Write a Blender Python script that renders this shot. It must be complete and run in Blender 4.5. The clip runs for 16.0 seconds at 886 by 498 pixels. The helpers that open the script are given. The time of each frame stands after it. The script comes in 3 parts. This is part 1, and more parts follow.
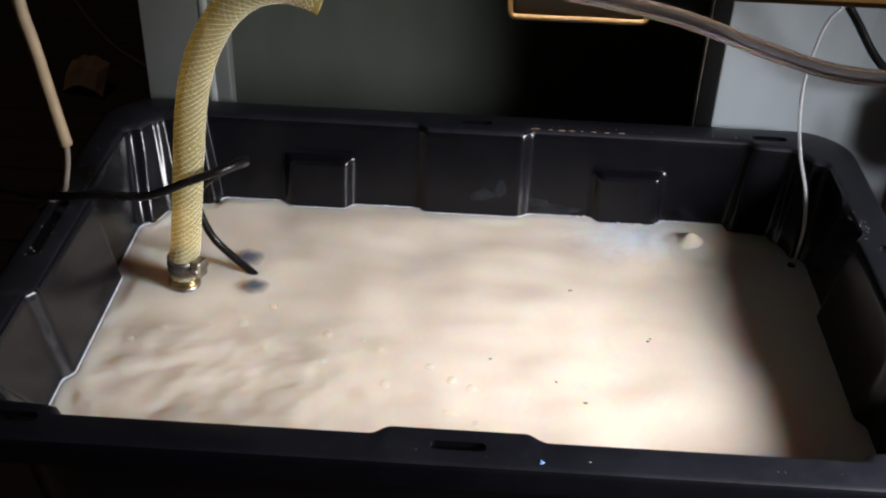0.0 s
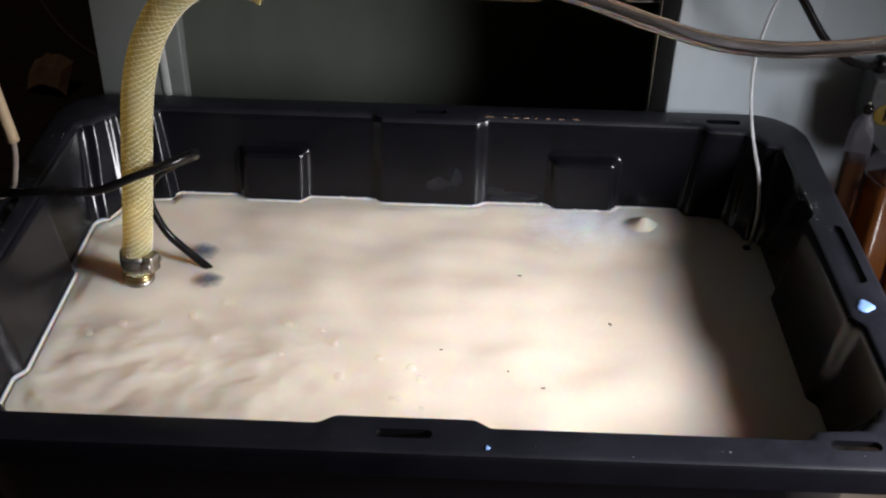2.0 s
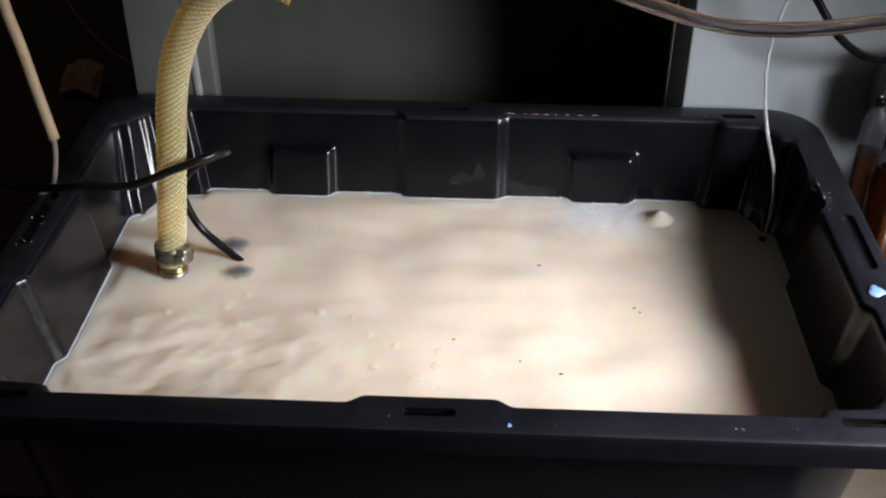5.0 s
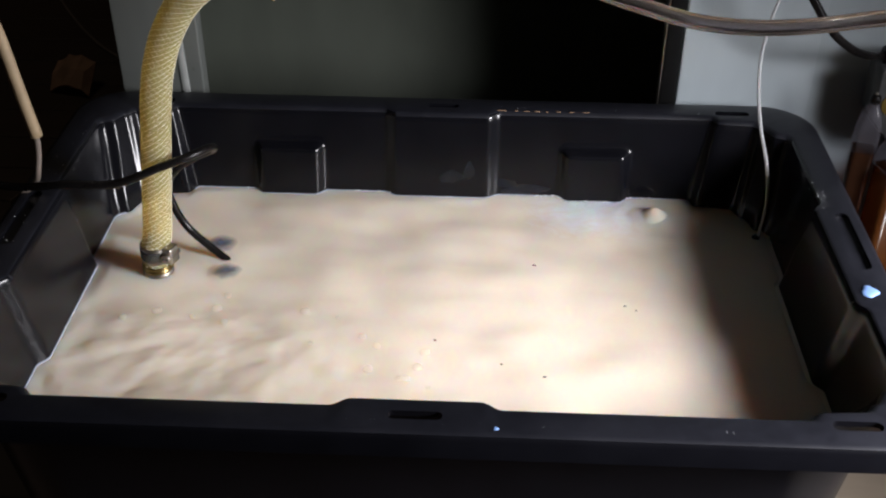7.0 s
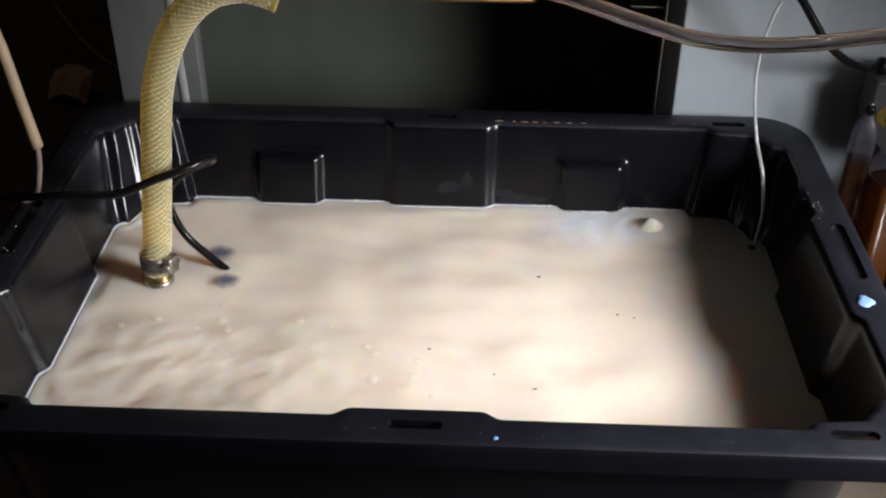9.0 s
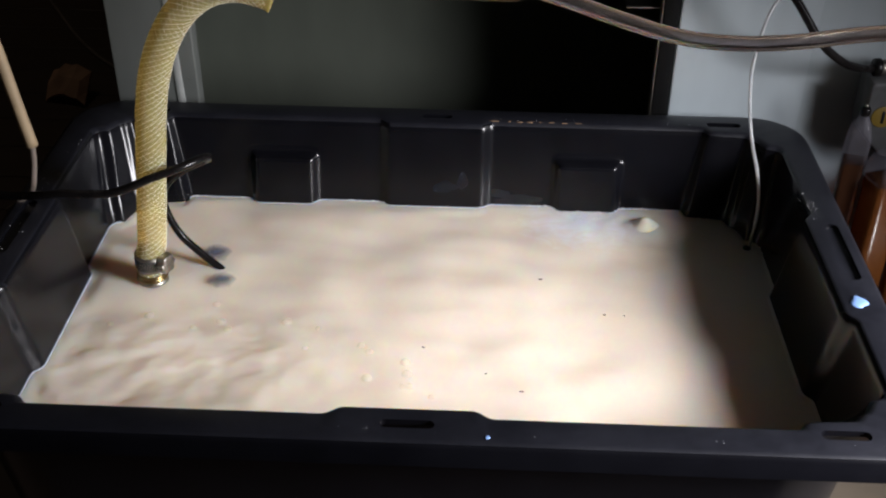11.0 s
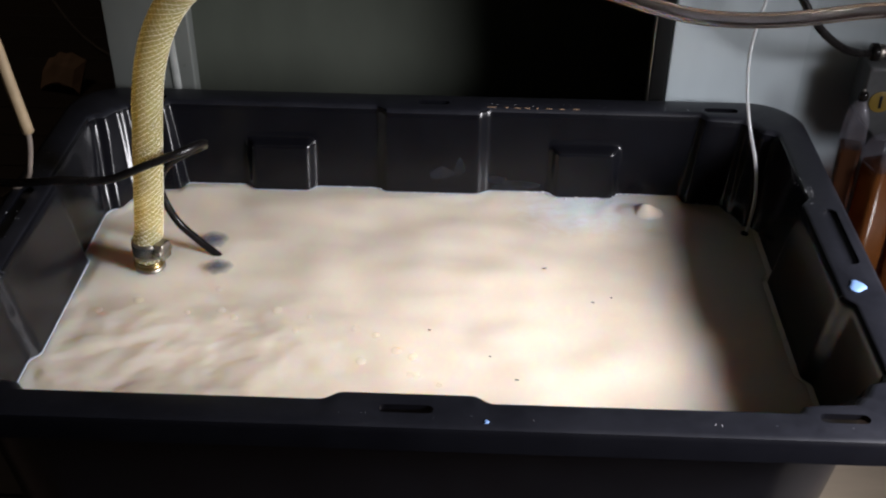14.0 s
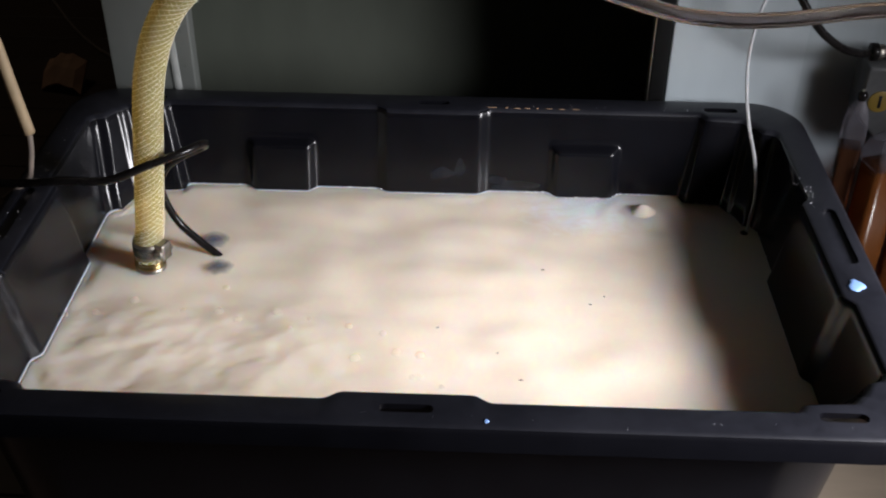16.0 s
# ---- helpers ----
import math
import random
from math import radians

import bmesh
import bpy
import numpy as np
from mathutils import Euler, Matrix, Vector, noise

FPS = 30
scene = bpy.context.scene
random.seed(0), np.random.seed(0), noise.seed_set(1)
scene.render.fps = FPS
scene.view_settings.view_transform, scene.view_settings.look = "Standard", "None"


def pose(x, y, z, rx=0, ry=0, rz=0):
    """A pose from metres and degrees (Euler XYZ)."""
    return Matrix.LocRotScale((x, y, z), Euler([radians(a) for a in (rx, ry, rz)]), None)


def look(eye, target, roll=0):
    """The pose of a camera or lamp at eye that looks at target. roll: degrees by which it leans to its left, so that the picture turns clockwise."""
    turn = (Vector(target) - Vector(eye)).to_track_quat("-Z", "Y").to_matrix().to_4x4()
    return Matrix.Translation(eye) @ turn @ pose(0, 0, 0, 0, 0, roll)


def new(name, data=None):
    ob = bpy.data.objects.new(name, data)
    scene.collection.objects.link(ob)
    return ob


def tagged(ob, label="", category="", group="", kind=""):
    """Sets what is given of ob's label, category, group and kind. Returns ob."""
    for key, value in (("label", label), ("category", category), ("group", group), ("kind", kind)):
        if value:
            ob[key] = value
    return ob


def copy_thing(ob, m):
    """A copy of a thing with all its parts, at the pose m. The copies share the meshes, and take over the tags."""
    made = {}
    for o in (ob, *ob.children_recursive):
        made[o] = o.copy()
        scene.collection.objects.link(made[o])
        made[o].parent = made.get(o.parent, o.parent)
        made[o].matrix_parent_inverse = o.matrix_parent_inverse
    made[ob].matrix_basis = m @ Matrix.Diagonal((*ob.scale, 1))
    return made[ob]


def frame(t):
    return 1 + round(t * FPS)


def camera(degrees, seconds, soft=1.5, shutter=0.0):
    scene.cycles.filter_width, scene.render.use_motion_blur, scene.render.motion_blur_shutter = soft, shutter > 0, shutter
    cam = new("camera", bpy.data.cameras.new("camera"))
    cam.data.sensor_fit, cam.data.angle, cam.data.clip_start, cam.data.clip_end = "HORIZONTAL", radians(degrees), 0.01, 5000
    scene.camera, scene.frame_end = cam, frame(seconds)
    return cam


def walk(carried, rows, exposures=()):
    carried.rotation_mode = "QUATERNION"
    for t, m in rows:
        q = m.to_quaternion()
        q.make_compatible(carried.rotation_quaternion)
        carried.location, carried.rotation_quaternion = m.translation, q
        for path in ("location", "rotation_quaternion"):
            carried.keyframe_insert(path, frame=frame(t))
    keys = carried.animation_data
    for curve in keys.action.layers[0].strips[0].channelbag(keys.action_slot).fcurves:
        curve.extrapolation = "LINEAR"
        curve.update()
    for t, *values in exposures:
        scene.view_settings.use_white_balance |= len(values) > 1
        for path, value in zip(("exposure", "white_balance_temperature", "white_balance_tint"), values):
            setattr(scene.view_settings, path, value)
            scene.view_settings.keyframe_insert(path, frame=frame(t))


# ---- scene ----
cam = camera(43.8, 16.0, soft=2.1)
PATH = [
    (0, (0.001, -0.791, 0.916), (-0.048, 0.855, -0.219), 2.2),
    (0.5, (0.001, -0.791, 0.917), (-0.046, 0.852, -0.222), 2.2),
    (1, (0.004, -0.787, 0.923), (-0.042, 0.854, -0.22), 2.1),
    (1.5, (0.015, -0.797, 0.922), (-0.037, 0.846, -0.217), 1.6),
    (2, (0.032, -0.792, 0.912), (0.008, 0.849, -0.23), 1.5),
    (2.5, (0.035, -0.811, 0.921), (0.019, 0.844, -0.202), 1.1),
    (3, (0.034, -0.822, 0.932), (-0.017, 0.849, -0.165), 0.1),
    (3.5, (0.041, -0.828, 0.931), (-0.009, 0.846, -0.162), 0.4),
    (4, (0.031, -0.829, 0.927), (-0.034, 0.834, -0.181), 0.1),
    (6.5, (0.041, -0.821, 0.915), (-0.024, 0.821, -0.225), 0.6),
    (7, (0.042, -0.815, 0.915), (-0.022, 0.827, -0.225), 0.4),
    (7.5, (0.041, -0.818, 0.921), (-0.032, 0.825, -0.216), -0.0),
    (8, (0.039, -0.818, 0.925), (-0.033, 0.833, -0.201), 0.1),
    (8.5, (0.039, -0.819, 0.92), (-0.021, 0.834, -0.205), 0.2),
    (9, (0.038, -0.819, 0.92), (-0.016, 0.831, -0.208), 0.6),
    (11.5, (0.045, -0.82, 0.919), (-0.011, 0.832, -0.207), 0.7),
    (12, (0.044, -0.82, 0.918), (-0.013, 0.828, -0.213), 0.6),
    (12.5, (0.045, -0.818, 0.915), (-0.012, 0.829, -0.217), 0.5),
    (13, (0.043, -0.822, 0.917), (-0.008, 0.826, -0.215), 0.7),
    (13.5, (0.044, -0.82, 0.918), (-0.009, 0.824, -0.22), 0.8),
    (14, (0.042, -0.821, 0.915), (-0.005, 0.821, -0.226), 0.7),
    (14.5, (0.039, -0.823, 0.918), (-0.007, 0.819, -0.223), 0.8),
    (15, (0.041, -0.823, 0.913), (-0.007, 0.819, -0.226), 0.9),
    (15.5, (0.042, -0.822, 0.916), (-0.007, 0.818, -0.227), 0.9),
    (16, (0.043, -0.823, 0.916), (-0.006, 0.82, -0.225), 0.6),
]
walk(cam, [(t, look(eye, target, roll)) for t, eye, target, roll in PATH])


# ---- world and lights ----
world = bpy.data.worlds.new("room_air")
scene.world = world
world.use_nodes = True
world.node_tree.nodes["Background"].inputs[0].default_value = (0.88, 0.88, 0.95, 1)
world.node_tree.nodes["Background"].inputs[1].default_value = 0.018


def lamp(name, size, watts, colour, m, spread=180, width=0.0):
    data = bpy.data.lights.new(name, "AREA")
    data.shape, data.size, data.energy, data.color = "DISK", size, watts, colour
    if width:
        data.shape, data.size, data.size_y = "RECTANGLE", width, size
    data.spread = radians(spread)
    ob = new(name, data)
    ob.matrix_world = m
    return ob


WORK_LAMP = (0.915, -0.465, 0.700)
lamp("work_lamp", 0.36, 5.55, (0.965, 0.950, 1.000), look(WORK_LAMP, (0.22, -0.155, 0.28)), 67)
# unseen narrow strip light, added to brighten the pine rail's front
lamp("rail_fill", 0.05, 0.38, (1.0, 0.92, 0.80), look((0.04, -0.60, 1.45), (0.04, -0.415, 0.82)), 15, 0.5)
# unseen overhead fill, added to lift the dark floor on the left
lamp("floor_fill", 0.6, 1.1, (1.0, 0.86, 0.70), look((-1.2, 0.9, 2.3), (-0.9, 0.9, 0.0)))


# ---- materials ----
def material(name, colour, rough=0.5, metal=0.0, vary=0.15, grain=40.0, bump=0.1, stretch=(1, 1, 1), spec=0.5, dark=None, distance=0.002, per_object=0.0, rough_vary=0.12):
    m = bpy.data.materials.new(name)
    m.use_nodes = True
    nt = m.node_tree
    b = nt.nodes["Principled BSDF"]
    b.inputs["Metallic"].default_value = metal
    b.inputs["Specular IOR Level"].default_value = spec
    co = nt.nodes.new("ShaderNodeTexCoord")
    mp = nt.nodes.new("ShaderNodeMapping")
    mp.inputs["Scale"].default_value = stretch
    nt.links.new(co.outputs["Object"], mp.inputs["Vector"])
    big = nt.nodes.new("ShaderNodeTexNoise")
    big.inputs["Scale"].default_value, big.inputs["Detail"].default_value = grain * 0.12, 3
    fine = nt.nodes.new("ShaderNodeTexNoise")
    fine.inputs["Scale"].default_value, fine.inputs["Detail"].default_value = grain, 6
    for n in (big, fine):
        nt.links.new(mp.outputs["Vector"], n.inputs["Vector"])
    mix = nt.nodes.new("ShaderNodeMath")
    mix.operation = "MULTIPLY_ADD"
    mix.inputs[1].default_value = 0.5
    half = nt.nodes.new("ShaderNodeMath")
    half.operation = "MULTIPLY"
    half.inputs[1].default_value = 0.5
    nt.links.new(fine.outputs["Fac"], half.inputs[0])
    nt.links.new(big.outputs["Fac"], mix.inputs[0])
    nt.links.new(half.outputs[0], mix.inputs[2])
    value = mix.outputs[0]
    if per_object:
        info = nt.nodes.new("ShaderNodeObjectInfo")
        shift = nt.nodes.new("ShaderNodeMath")
        shift.operation = "MULTIPLY_ADD"
        shift.inputs[1].default_value = per_object
        nt.links.new(info.outputs["Random"], shift.inputs[0])
        nt.links.new(value, shift.inputs[2])
        value = shift.outputs[0]
    ramp = nt.nodes.new("ShaderNodeValToRGB")
    low = dark or tuple(c * (1 - 2 * vary) for c in colour)
    high = colour if dark else tuple(min(1, c * (1 + vary)) for c in colour)
    ramp.color_ramp.elements[0].position, ramp.color_ramp.elements[0].color = 0.3, (*low, 1)
    ramp.color_ramp.elements[1].position, ramp.color_ramp.elements[1].color = 0.7 + per_object, (*high, 1)
    nt.links.new(value, ramp.inputs[0])
    nt.links.new(ramp.outputs[0], b.inputs["Base Color"])
    rr = nt.nodes.new("ShaderNodeMapRange")
    rr.inputs["From Min"].default_value, rr.inputs["From Max"].default_value = 0.3, 0.7
    rr.inputs["To Min"].default_value, rr.inputs["To Max"].default_value = max(0.02, rough - rough_vary), min(1, rough + rough_vary)
    nt.links.new(big.outputs["Fac"], rr.inputs["Value"])
    nt.links.new(rr.outputs[0], b.inputs["Roughness"])
    if bump:
        bp = nt.nodes.new("ShaderNodeBump")
        bp.inputs["Strength"].default_value, bp.inputs["Distance"].default_value = bump, distance
        nt.links.new(fine.outputs["Fac"], bp.inputs["Height"])
        nt.links.new(bp.outputs[0], b.inputs["Normal"])
    return m


def see_through(name, colour, clear, tint, rough=0.08, spec=0.5):
    """A plastic that lets tinted light through: part tinted transparency, part coloured body with gloss."""
    m = material(name, colour, rough, 0, 0.12, 60, 0.03, spec=spec, rough_vary=0.03)
    nt = m.node_tree
    t = nt.nodes.new("ShaderNodeBsdfTransparent")
    t.inputs[0].default_value = (*tint, 1)
    mx = nt.nodes.new("ShaderNodeMixShader")
    mx.inputs[0].default_value = clear
    nt.links.new(nt.nodes["Principled BSDF"].outputs[0], mx.inputs[1])
    nt.links.new(t.outputs[0], mx.inputs[2])
    nt.links.new(mx.outputs[0], nt.nodes["Material Output"].inputs[0])
    return m


M_TOTE = material("black_plastic", (0.0055, 0.0057, 0.0078), 0.24, 0, 0.25, 30, 0.03, spec=0.31, dark=(0.003, 0.003, 0.0042), distance=0.0006, rough_vary=0.05)
M_RIM = material("satin_black_plastic", (0.0110, 0.0115, 0.0160), 0.40, 0, 0.2, 160, 0.10, spec=0.42, distance=0.0004, rough_vary=0.06)
M_PLY = material("plywood", (0.22, 0.18, 0.135), 0.6, 0, 0.12, 40, 0.1, (0.2, 1, 1))
M_WATER = material("milky_liquid", (0.80, 0.700, 0.580), 0.36, 0, 0.04, 9, 0.05, (1, 1.5, 1), spec=0.2, distance=0.004, rough_vary=0.05)
_b = M_WATER.node_tree.nodes["Principled BSDF"]
_b.inputs["Subsurface Weight"].default_value, _b.inputs["Subsurface Scale"].default_value = 0.9, 0.038
_b.inputs["Subsurface Radius"].default_value = (1.0, 0.62, 0.34)
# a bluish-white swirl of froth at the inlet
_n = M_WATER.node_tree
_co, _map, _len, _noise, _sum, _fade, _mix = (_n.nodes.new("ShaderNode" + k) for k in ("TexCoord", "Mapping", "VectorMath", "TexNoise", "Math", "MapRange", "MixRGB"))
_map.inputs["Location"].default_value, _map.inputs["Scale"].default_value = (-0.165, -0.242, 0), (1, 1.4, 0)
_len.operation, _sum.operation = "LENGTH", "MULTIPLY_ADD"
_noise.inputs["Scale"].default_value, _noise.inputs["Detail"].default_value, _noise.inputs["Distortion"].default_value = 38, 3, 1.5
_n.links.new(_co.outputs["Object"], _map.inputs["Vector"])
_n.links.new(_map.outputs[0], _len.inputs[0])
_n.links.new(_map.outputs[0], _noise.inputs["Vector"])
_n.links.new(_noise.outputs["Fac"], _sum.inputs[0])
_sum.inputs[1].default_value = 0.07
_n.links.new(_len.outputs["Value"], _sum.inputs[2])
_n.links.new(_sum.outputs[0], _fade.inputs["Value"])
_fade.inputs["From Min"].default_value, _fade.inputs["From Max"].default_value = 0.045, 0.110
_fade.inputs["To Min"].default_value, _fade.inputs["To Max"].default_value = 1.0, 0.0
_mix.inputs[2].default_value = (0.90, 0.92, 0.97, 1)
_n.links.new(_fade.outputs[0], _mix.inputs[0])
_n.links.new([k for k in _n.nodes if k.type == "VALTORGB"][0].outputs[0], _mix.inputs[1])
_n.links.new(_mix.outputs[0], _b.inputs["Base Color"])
M_JET = material("aerated_liquid", (0.82, 0.75, 0.65), 0.3, 0, 0.04, 30, 0.05, spec=0.3, distance=0.002)
_j = M_JET.node_tree.nodes["Principled BSDF"]
_j.inputs["Subsurface Weight"].default_value, _j.inputs["Subsurface Scale"].default_value = 1.0, 0.003
_j.inputs["Subsurface Radius"].default_value = (1.0, 0.7, 0.4)
M_EDGE = material("bluish_froth", (0.37, 0.41, 0.48), 0.4, 0, 0.12, 120, 0.2)
M_FOAM = material("white_foam", (0.80, 0.81, 0.82), 0.4, 0, 0.1, 300, 0.3)
M_STEEL = material("stainless_steel", (0.37, 0.34, 0.30), 0.40, 1, 0.2, 200, 0.08)
M_BRASS = material("brass", (0.33, 0.245, 0.11), 0.42, 1, 0.2, 120, 0.06)
M_SLOT = material("dark_slot", (0.02, 0.02, 0.02), 0.6, 0, 0.2, 90, 0.0)
M_HOSE = see_through("yellowed_vinyl", (0.66, 0.60, 0.28), 0.58, (1.0, 0.84, 0.50), 0.12)
_b = M_HOSE.node_tree.nodes["Principled BSDF"]
_b.inputs["Subsurface Weight"].default_value, _b.inputs["Subsurface Scale"].default_value = 0.6, 0.012
_b.inputs["Subsurface Radius"].default_value = (1.0, 0.75, 0.25)
M_BRAID = material("braid_fibre", (0.92, 0.90, 0.76), 0.25, 0, 0.1, 400, 0.0)
M_BLACK = material("black_rubber", (0.008, 0.007, 0.007), 0.26, 0, 0.25, 150, 0.03, spec=0.18)
M_CLEAR = material("clear_vinyl", (0.66, 0.62, 0.65), 0.07, 0, 0.04, 60, 0.02, rough_vary=0.03)
M_AIRLINE = material("clear_airline", (0.93, 0.94, 0.95), 0.10, 0, 0.03, 60, 0.02, rough_vary=0.03)
for m in (M_CLEAR, M_AIRLINE):
    m.node_tree.nodes["Principled BSDF"].inputs["Transmission Weight"].default_value = 0.92 if m is M_CLEAR else 0.68
    m.node_tree.nodes["Principled BSDF"].inputs["IOR"].default_value = 1.45
M_WHITE = material("aged_white_cable", (0.36, 0.27, 0.165), 0.45, 0, 0.15, 60, 0.05)
M_CORD = material("dull_cord", (0.19, 0.155, 0.13), 0.6, 0, 0.15, 60, 0.05)
M_BLUE = material("blue_grey_plastic", (0.19, 0.24, 0.32), 0.35, 0, 0.2, 60, 0.05)
M_PAINT = material("pale_blue_paint", (0.20, 0.34, 0.66), 0.45, 0, 0.1, 90, 0.2)
M_CABINET = material("grey_green_enamel", (0.455, 0.515, 0.545), 0.30, 0, 0.12, 14, 0.05, (1, 1, 0.3), spec=0.5)
# the stile's enamel: darker and less blue than the front panel's
M_STILE = material("darker_grey_enamel", (0.118, 0.127, 0.118), 0.42, 0, 0.18, 14, 0.06, (1, 1, 0.3), spec=0.4)
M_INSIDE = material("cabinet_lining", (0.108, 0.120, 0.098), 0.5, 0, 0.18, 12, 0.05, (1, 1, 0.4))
M_GASKET = material("black_gasket", (0.006, 0.006, 0.006), 0.6, 0, 0.2, 90, 0.05, spec=0.12)
M_WOOD = material("pine_board", (0.46, 0.27, 0.105), 0.42, 0, 0.10, 26, 0.10, (0.14, 1, 1), dark=(0.33, 0.18, 0.06))
M_WOODDARK = material("dark_wood", (0.030, 0.022, 0.016), 0.6, 0, 0.2, 30, 0.08, (0.2, 1, 1))
M_FLOOR = material("worn_floorboard", (0.068, 0.045, 0.033), 0.6, 0, 0.2, 30, 0.15, (0.12, 1, 1), per_object=0.25)
M_GAP = material("floor_joint", (0.03, 0.024, 0.018), 0.9, 0, 0.2, 30, 0.1)
M_WALL = material("dim_wall", (0.16, 0.125, 0.095), 0.8, 0, 0.15, 12, 0.15)
M_CEIL = material("dim_ceiling", (0.30, 0.27, 0.23), 0.9, 0, 0.1, 10, 0.1)
M_CARD = material("brown_cardboard", (0.46, 0.27, 0.17), 0.75, 0, 0.2, 30, 0.1)
M_JAR = see_through("clear_plastic", (0.03, 0.03, 0.03), 0.93, (0.95, 0.95, 0.93), 0.1, spec=0.25)
M_AMBER = see_through("amber_liquid", (0.17, 0.055, 0.012), 0.40, (0.9, 0.42, 0.12), 0.2, spec=0.3)
M_BROWN = see_through("brown_liquid", (0.050, 0.018, 0.007), 0.35, (0.8, 0.36, 0.12), 0.2, spec=0.3)
M_SILVER = see_through("pale_translucent_plastic", (0.22, 0.21, 0.24), 0.80, (0.95, 0.95, 0.97), 0.12)
M_PUMP = material("charcoal_casing", (0.085, 0.087, 0.090), 0.45, 0, 0.2, 70, 0.06, spec=0.3)
M_YELLOW = material("yellow_sticker", (0.14, 0.092, 0.012), 0.5, 0, 0.1, 80, 0.0)
M_GREYBOX = material("charcoal_plastic", (0.006, 0.006, 0.007), 0.5, 0, 0.2, 60, 0.08, spec=0.2)
M_BUBBLE = see_through("bubble_film", (0.90, 0.86, 0.78), 0.86, (1.0, 0.99, 0.97), 0.06)
M_MURK = material("submerged_blue_plastic", (0.11, 0.14, 0.21), 0.35, 0, 0.2, 90, 0.05, spec=0.2)
_n = M_MURK.node_tree
_co, _grad, _noise, _sum, _fade, _clear, _mix = (_n.nodes.new("ShaderNode" + k) for k in ("TexCoord", "VectorMath", "TexNoise", "Math", "MapRange", "BsdfTransparent", "MixShader"))
_grad.operation, _sum.operation = "LENGTH", "MULTIPLY_ADD"
_noise.inputs["Scale"].default_value, _noise.inputs["Detail"].default_value = 1.6, 3
_sum.inputs[1].default_value = 0.7
_fade.inputs["From Min"].default_value, _fade.inputs["From Max"].default_value = 0.45, 1.15
_fade.inputs["To Min"].default_value, _fade.inputs["To Max"].default_value = 0.28, 1.0
_n.links.new(_co.outputs["Object"], _grad.inputs[0])
_n.links.new(_co.outputs["Object"], _noise.inputs["Vector"])
_n.links.new(_noise.outputs["Fac"], _sum.inputs[0])
_n.links.new(_grad.outputs["Value"], _sum.inputs[2])
_n.links.new(_sum.outputs[0], _fade.inputs["Value"])
_n.links.new(_fade.outputs[0], _mix.inputs[0])
_n.links.new(_n.nodes["Principled BSDF"].outputs[0], _mix.inputs[1])
_n.links.new(_clear.outputs[0], _mix.inputs[2])
_n.links.new(_mix.outputs[0], _n.nodes["Material Output"].inputs[0])
# warm reflections on the wet rim, put into the beads' tan
M_BEAD = material("bead_glint_tan", (0.30, 0.20, 0.13), 0.12, 0, 0.2, 300, 0.05)
M_SPECK = material("dark_speck", (0.10, 0.075, 0.05), 0.6, 0, 0.2, 200, 0.0)
M_RESIDUE = see_through("dried_residue", (0.42, 0.45, 0.54), 0.980, (1.0, 1.0, 1.0), 0.4)
M_TAPE = see_through("clear_tape", (0.50, 0.52, 0.50), 0.45, (0.95, 0.96, 0.95), 0.14)


# ---- mesh helpers ----
def part(name, bm, mat, parent=None, label="", smooth=True):
    mesh = bpy.data.meshes.new(name)
    bm.to_mesh(mesh)
    bm.free()
    mesh.materials.append(mat)
    if smooth:
        mesh.polygons.foreach_set("use_smooth", [True] * len(mesh.polygons))
    ob = new(name, mesh)
    ob.parent = parent
    if label:
        ob["label"] = label
    return ob


def thing(name, label, category, group="", at=(0, 0, 0)):
    ob = new(name)
    ob.location = at
    ob.empty_display_size = 0.02
    return tagged(ob, label, category, group)


def add_box(bm, x0, x1, y0, y1, z0, z1, bevel=0.0, segments=2):
    made = bmesh.ops.create_cube(bm, size=1)["verts"]
    for v in made:
        v.co = Vector(((x0 + x1) / 2 + v.co.x * (x1 - x0), (y0 + y1) / 2 + v.co.y * (y1 - y0), (z0 + z1) / 2 + v.co.z * (z1 - z0)))
    if bevel:
        edges = {e for v in made for e in v.link_edges}
        bmesh.ops.bevel(bm, geom=list(edges), offset=bevel, segments=segments, affect="EDGES", profile=0.6)
    return bm


def box(x0, x1, y0, y1, z0, z1, bevel=0.002, segments=2):
    return add_box(bmesh.new(), x0, x1, y0, y1, z0, z1, bevel, segments)


def loft(bm, rings, closed_ends=True, wrap=False):
    """Joins rings of equally many points; wrap joins the last to the first."""
    rows = [[bm.verts.new(p) for p in ring] for ring in rings]
    n = len(rows[0])
    pairs = list(zip(rows, rows[1:])) + ([(rows[-1], rows[0])] if wrap else [])
    for a, b in pairs:
        for k in range(n):
            bm.faces.new((a[k], a[(k + 1) % n], b[(k + 1) % n], b[k]))
    if closed_ends and not wrap:
        bm.faces.new(rows[0][::-1])
        bm.faces.new(rows[-1])
    bmesh.ops.recalc_face_normals(bm, faces=bm.faces)
    return bm


def lathe(profile, centre=(0, 0, 0), sides=32, bm=None):
    bm = bm or bmesh.new()
    rings = [[(centre[0] + r * math.cos(a), centre[1] + r * math.sin(a), centre[2] + z) for a in (2 * math.pi * k / sides for k in range(sides))] for r, z in profile]
    return loft(bm, rings)


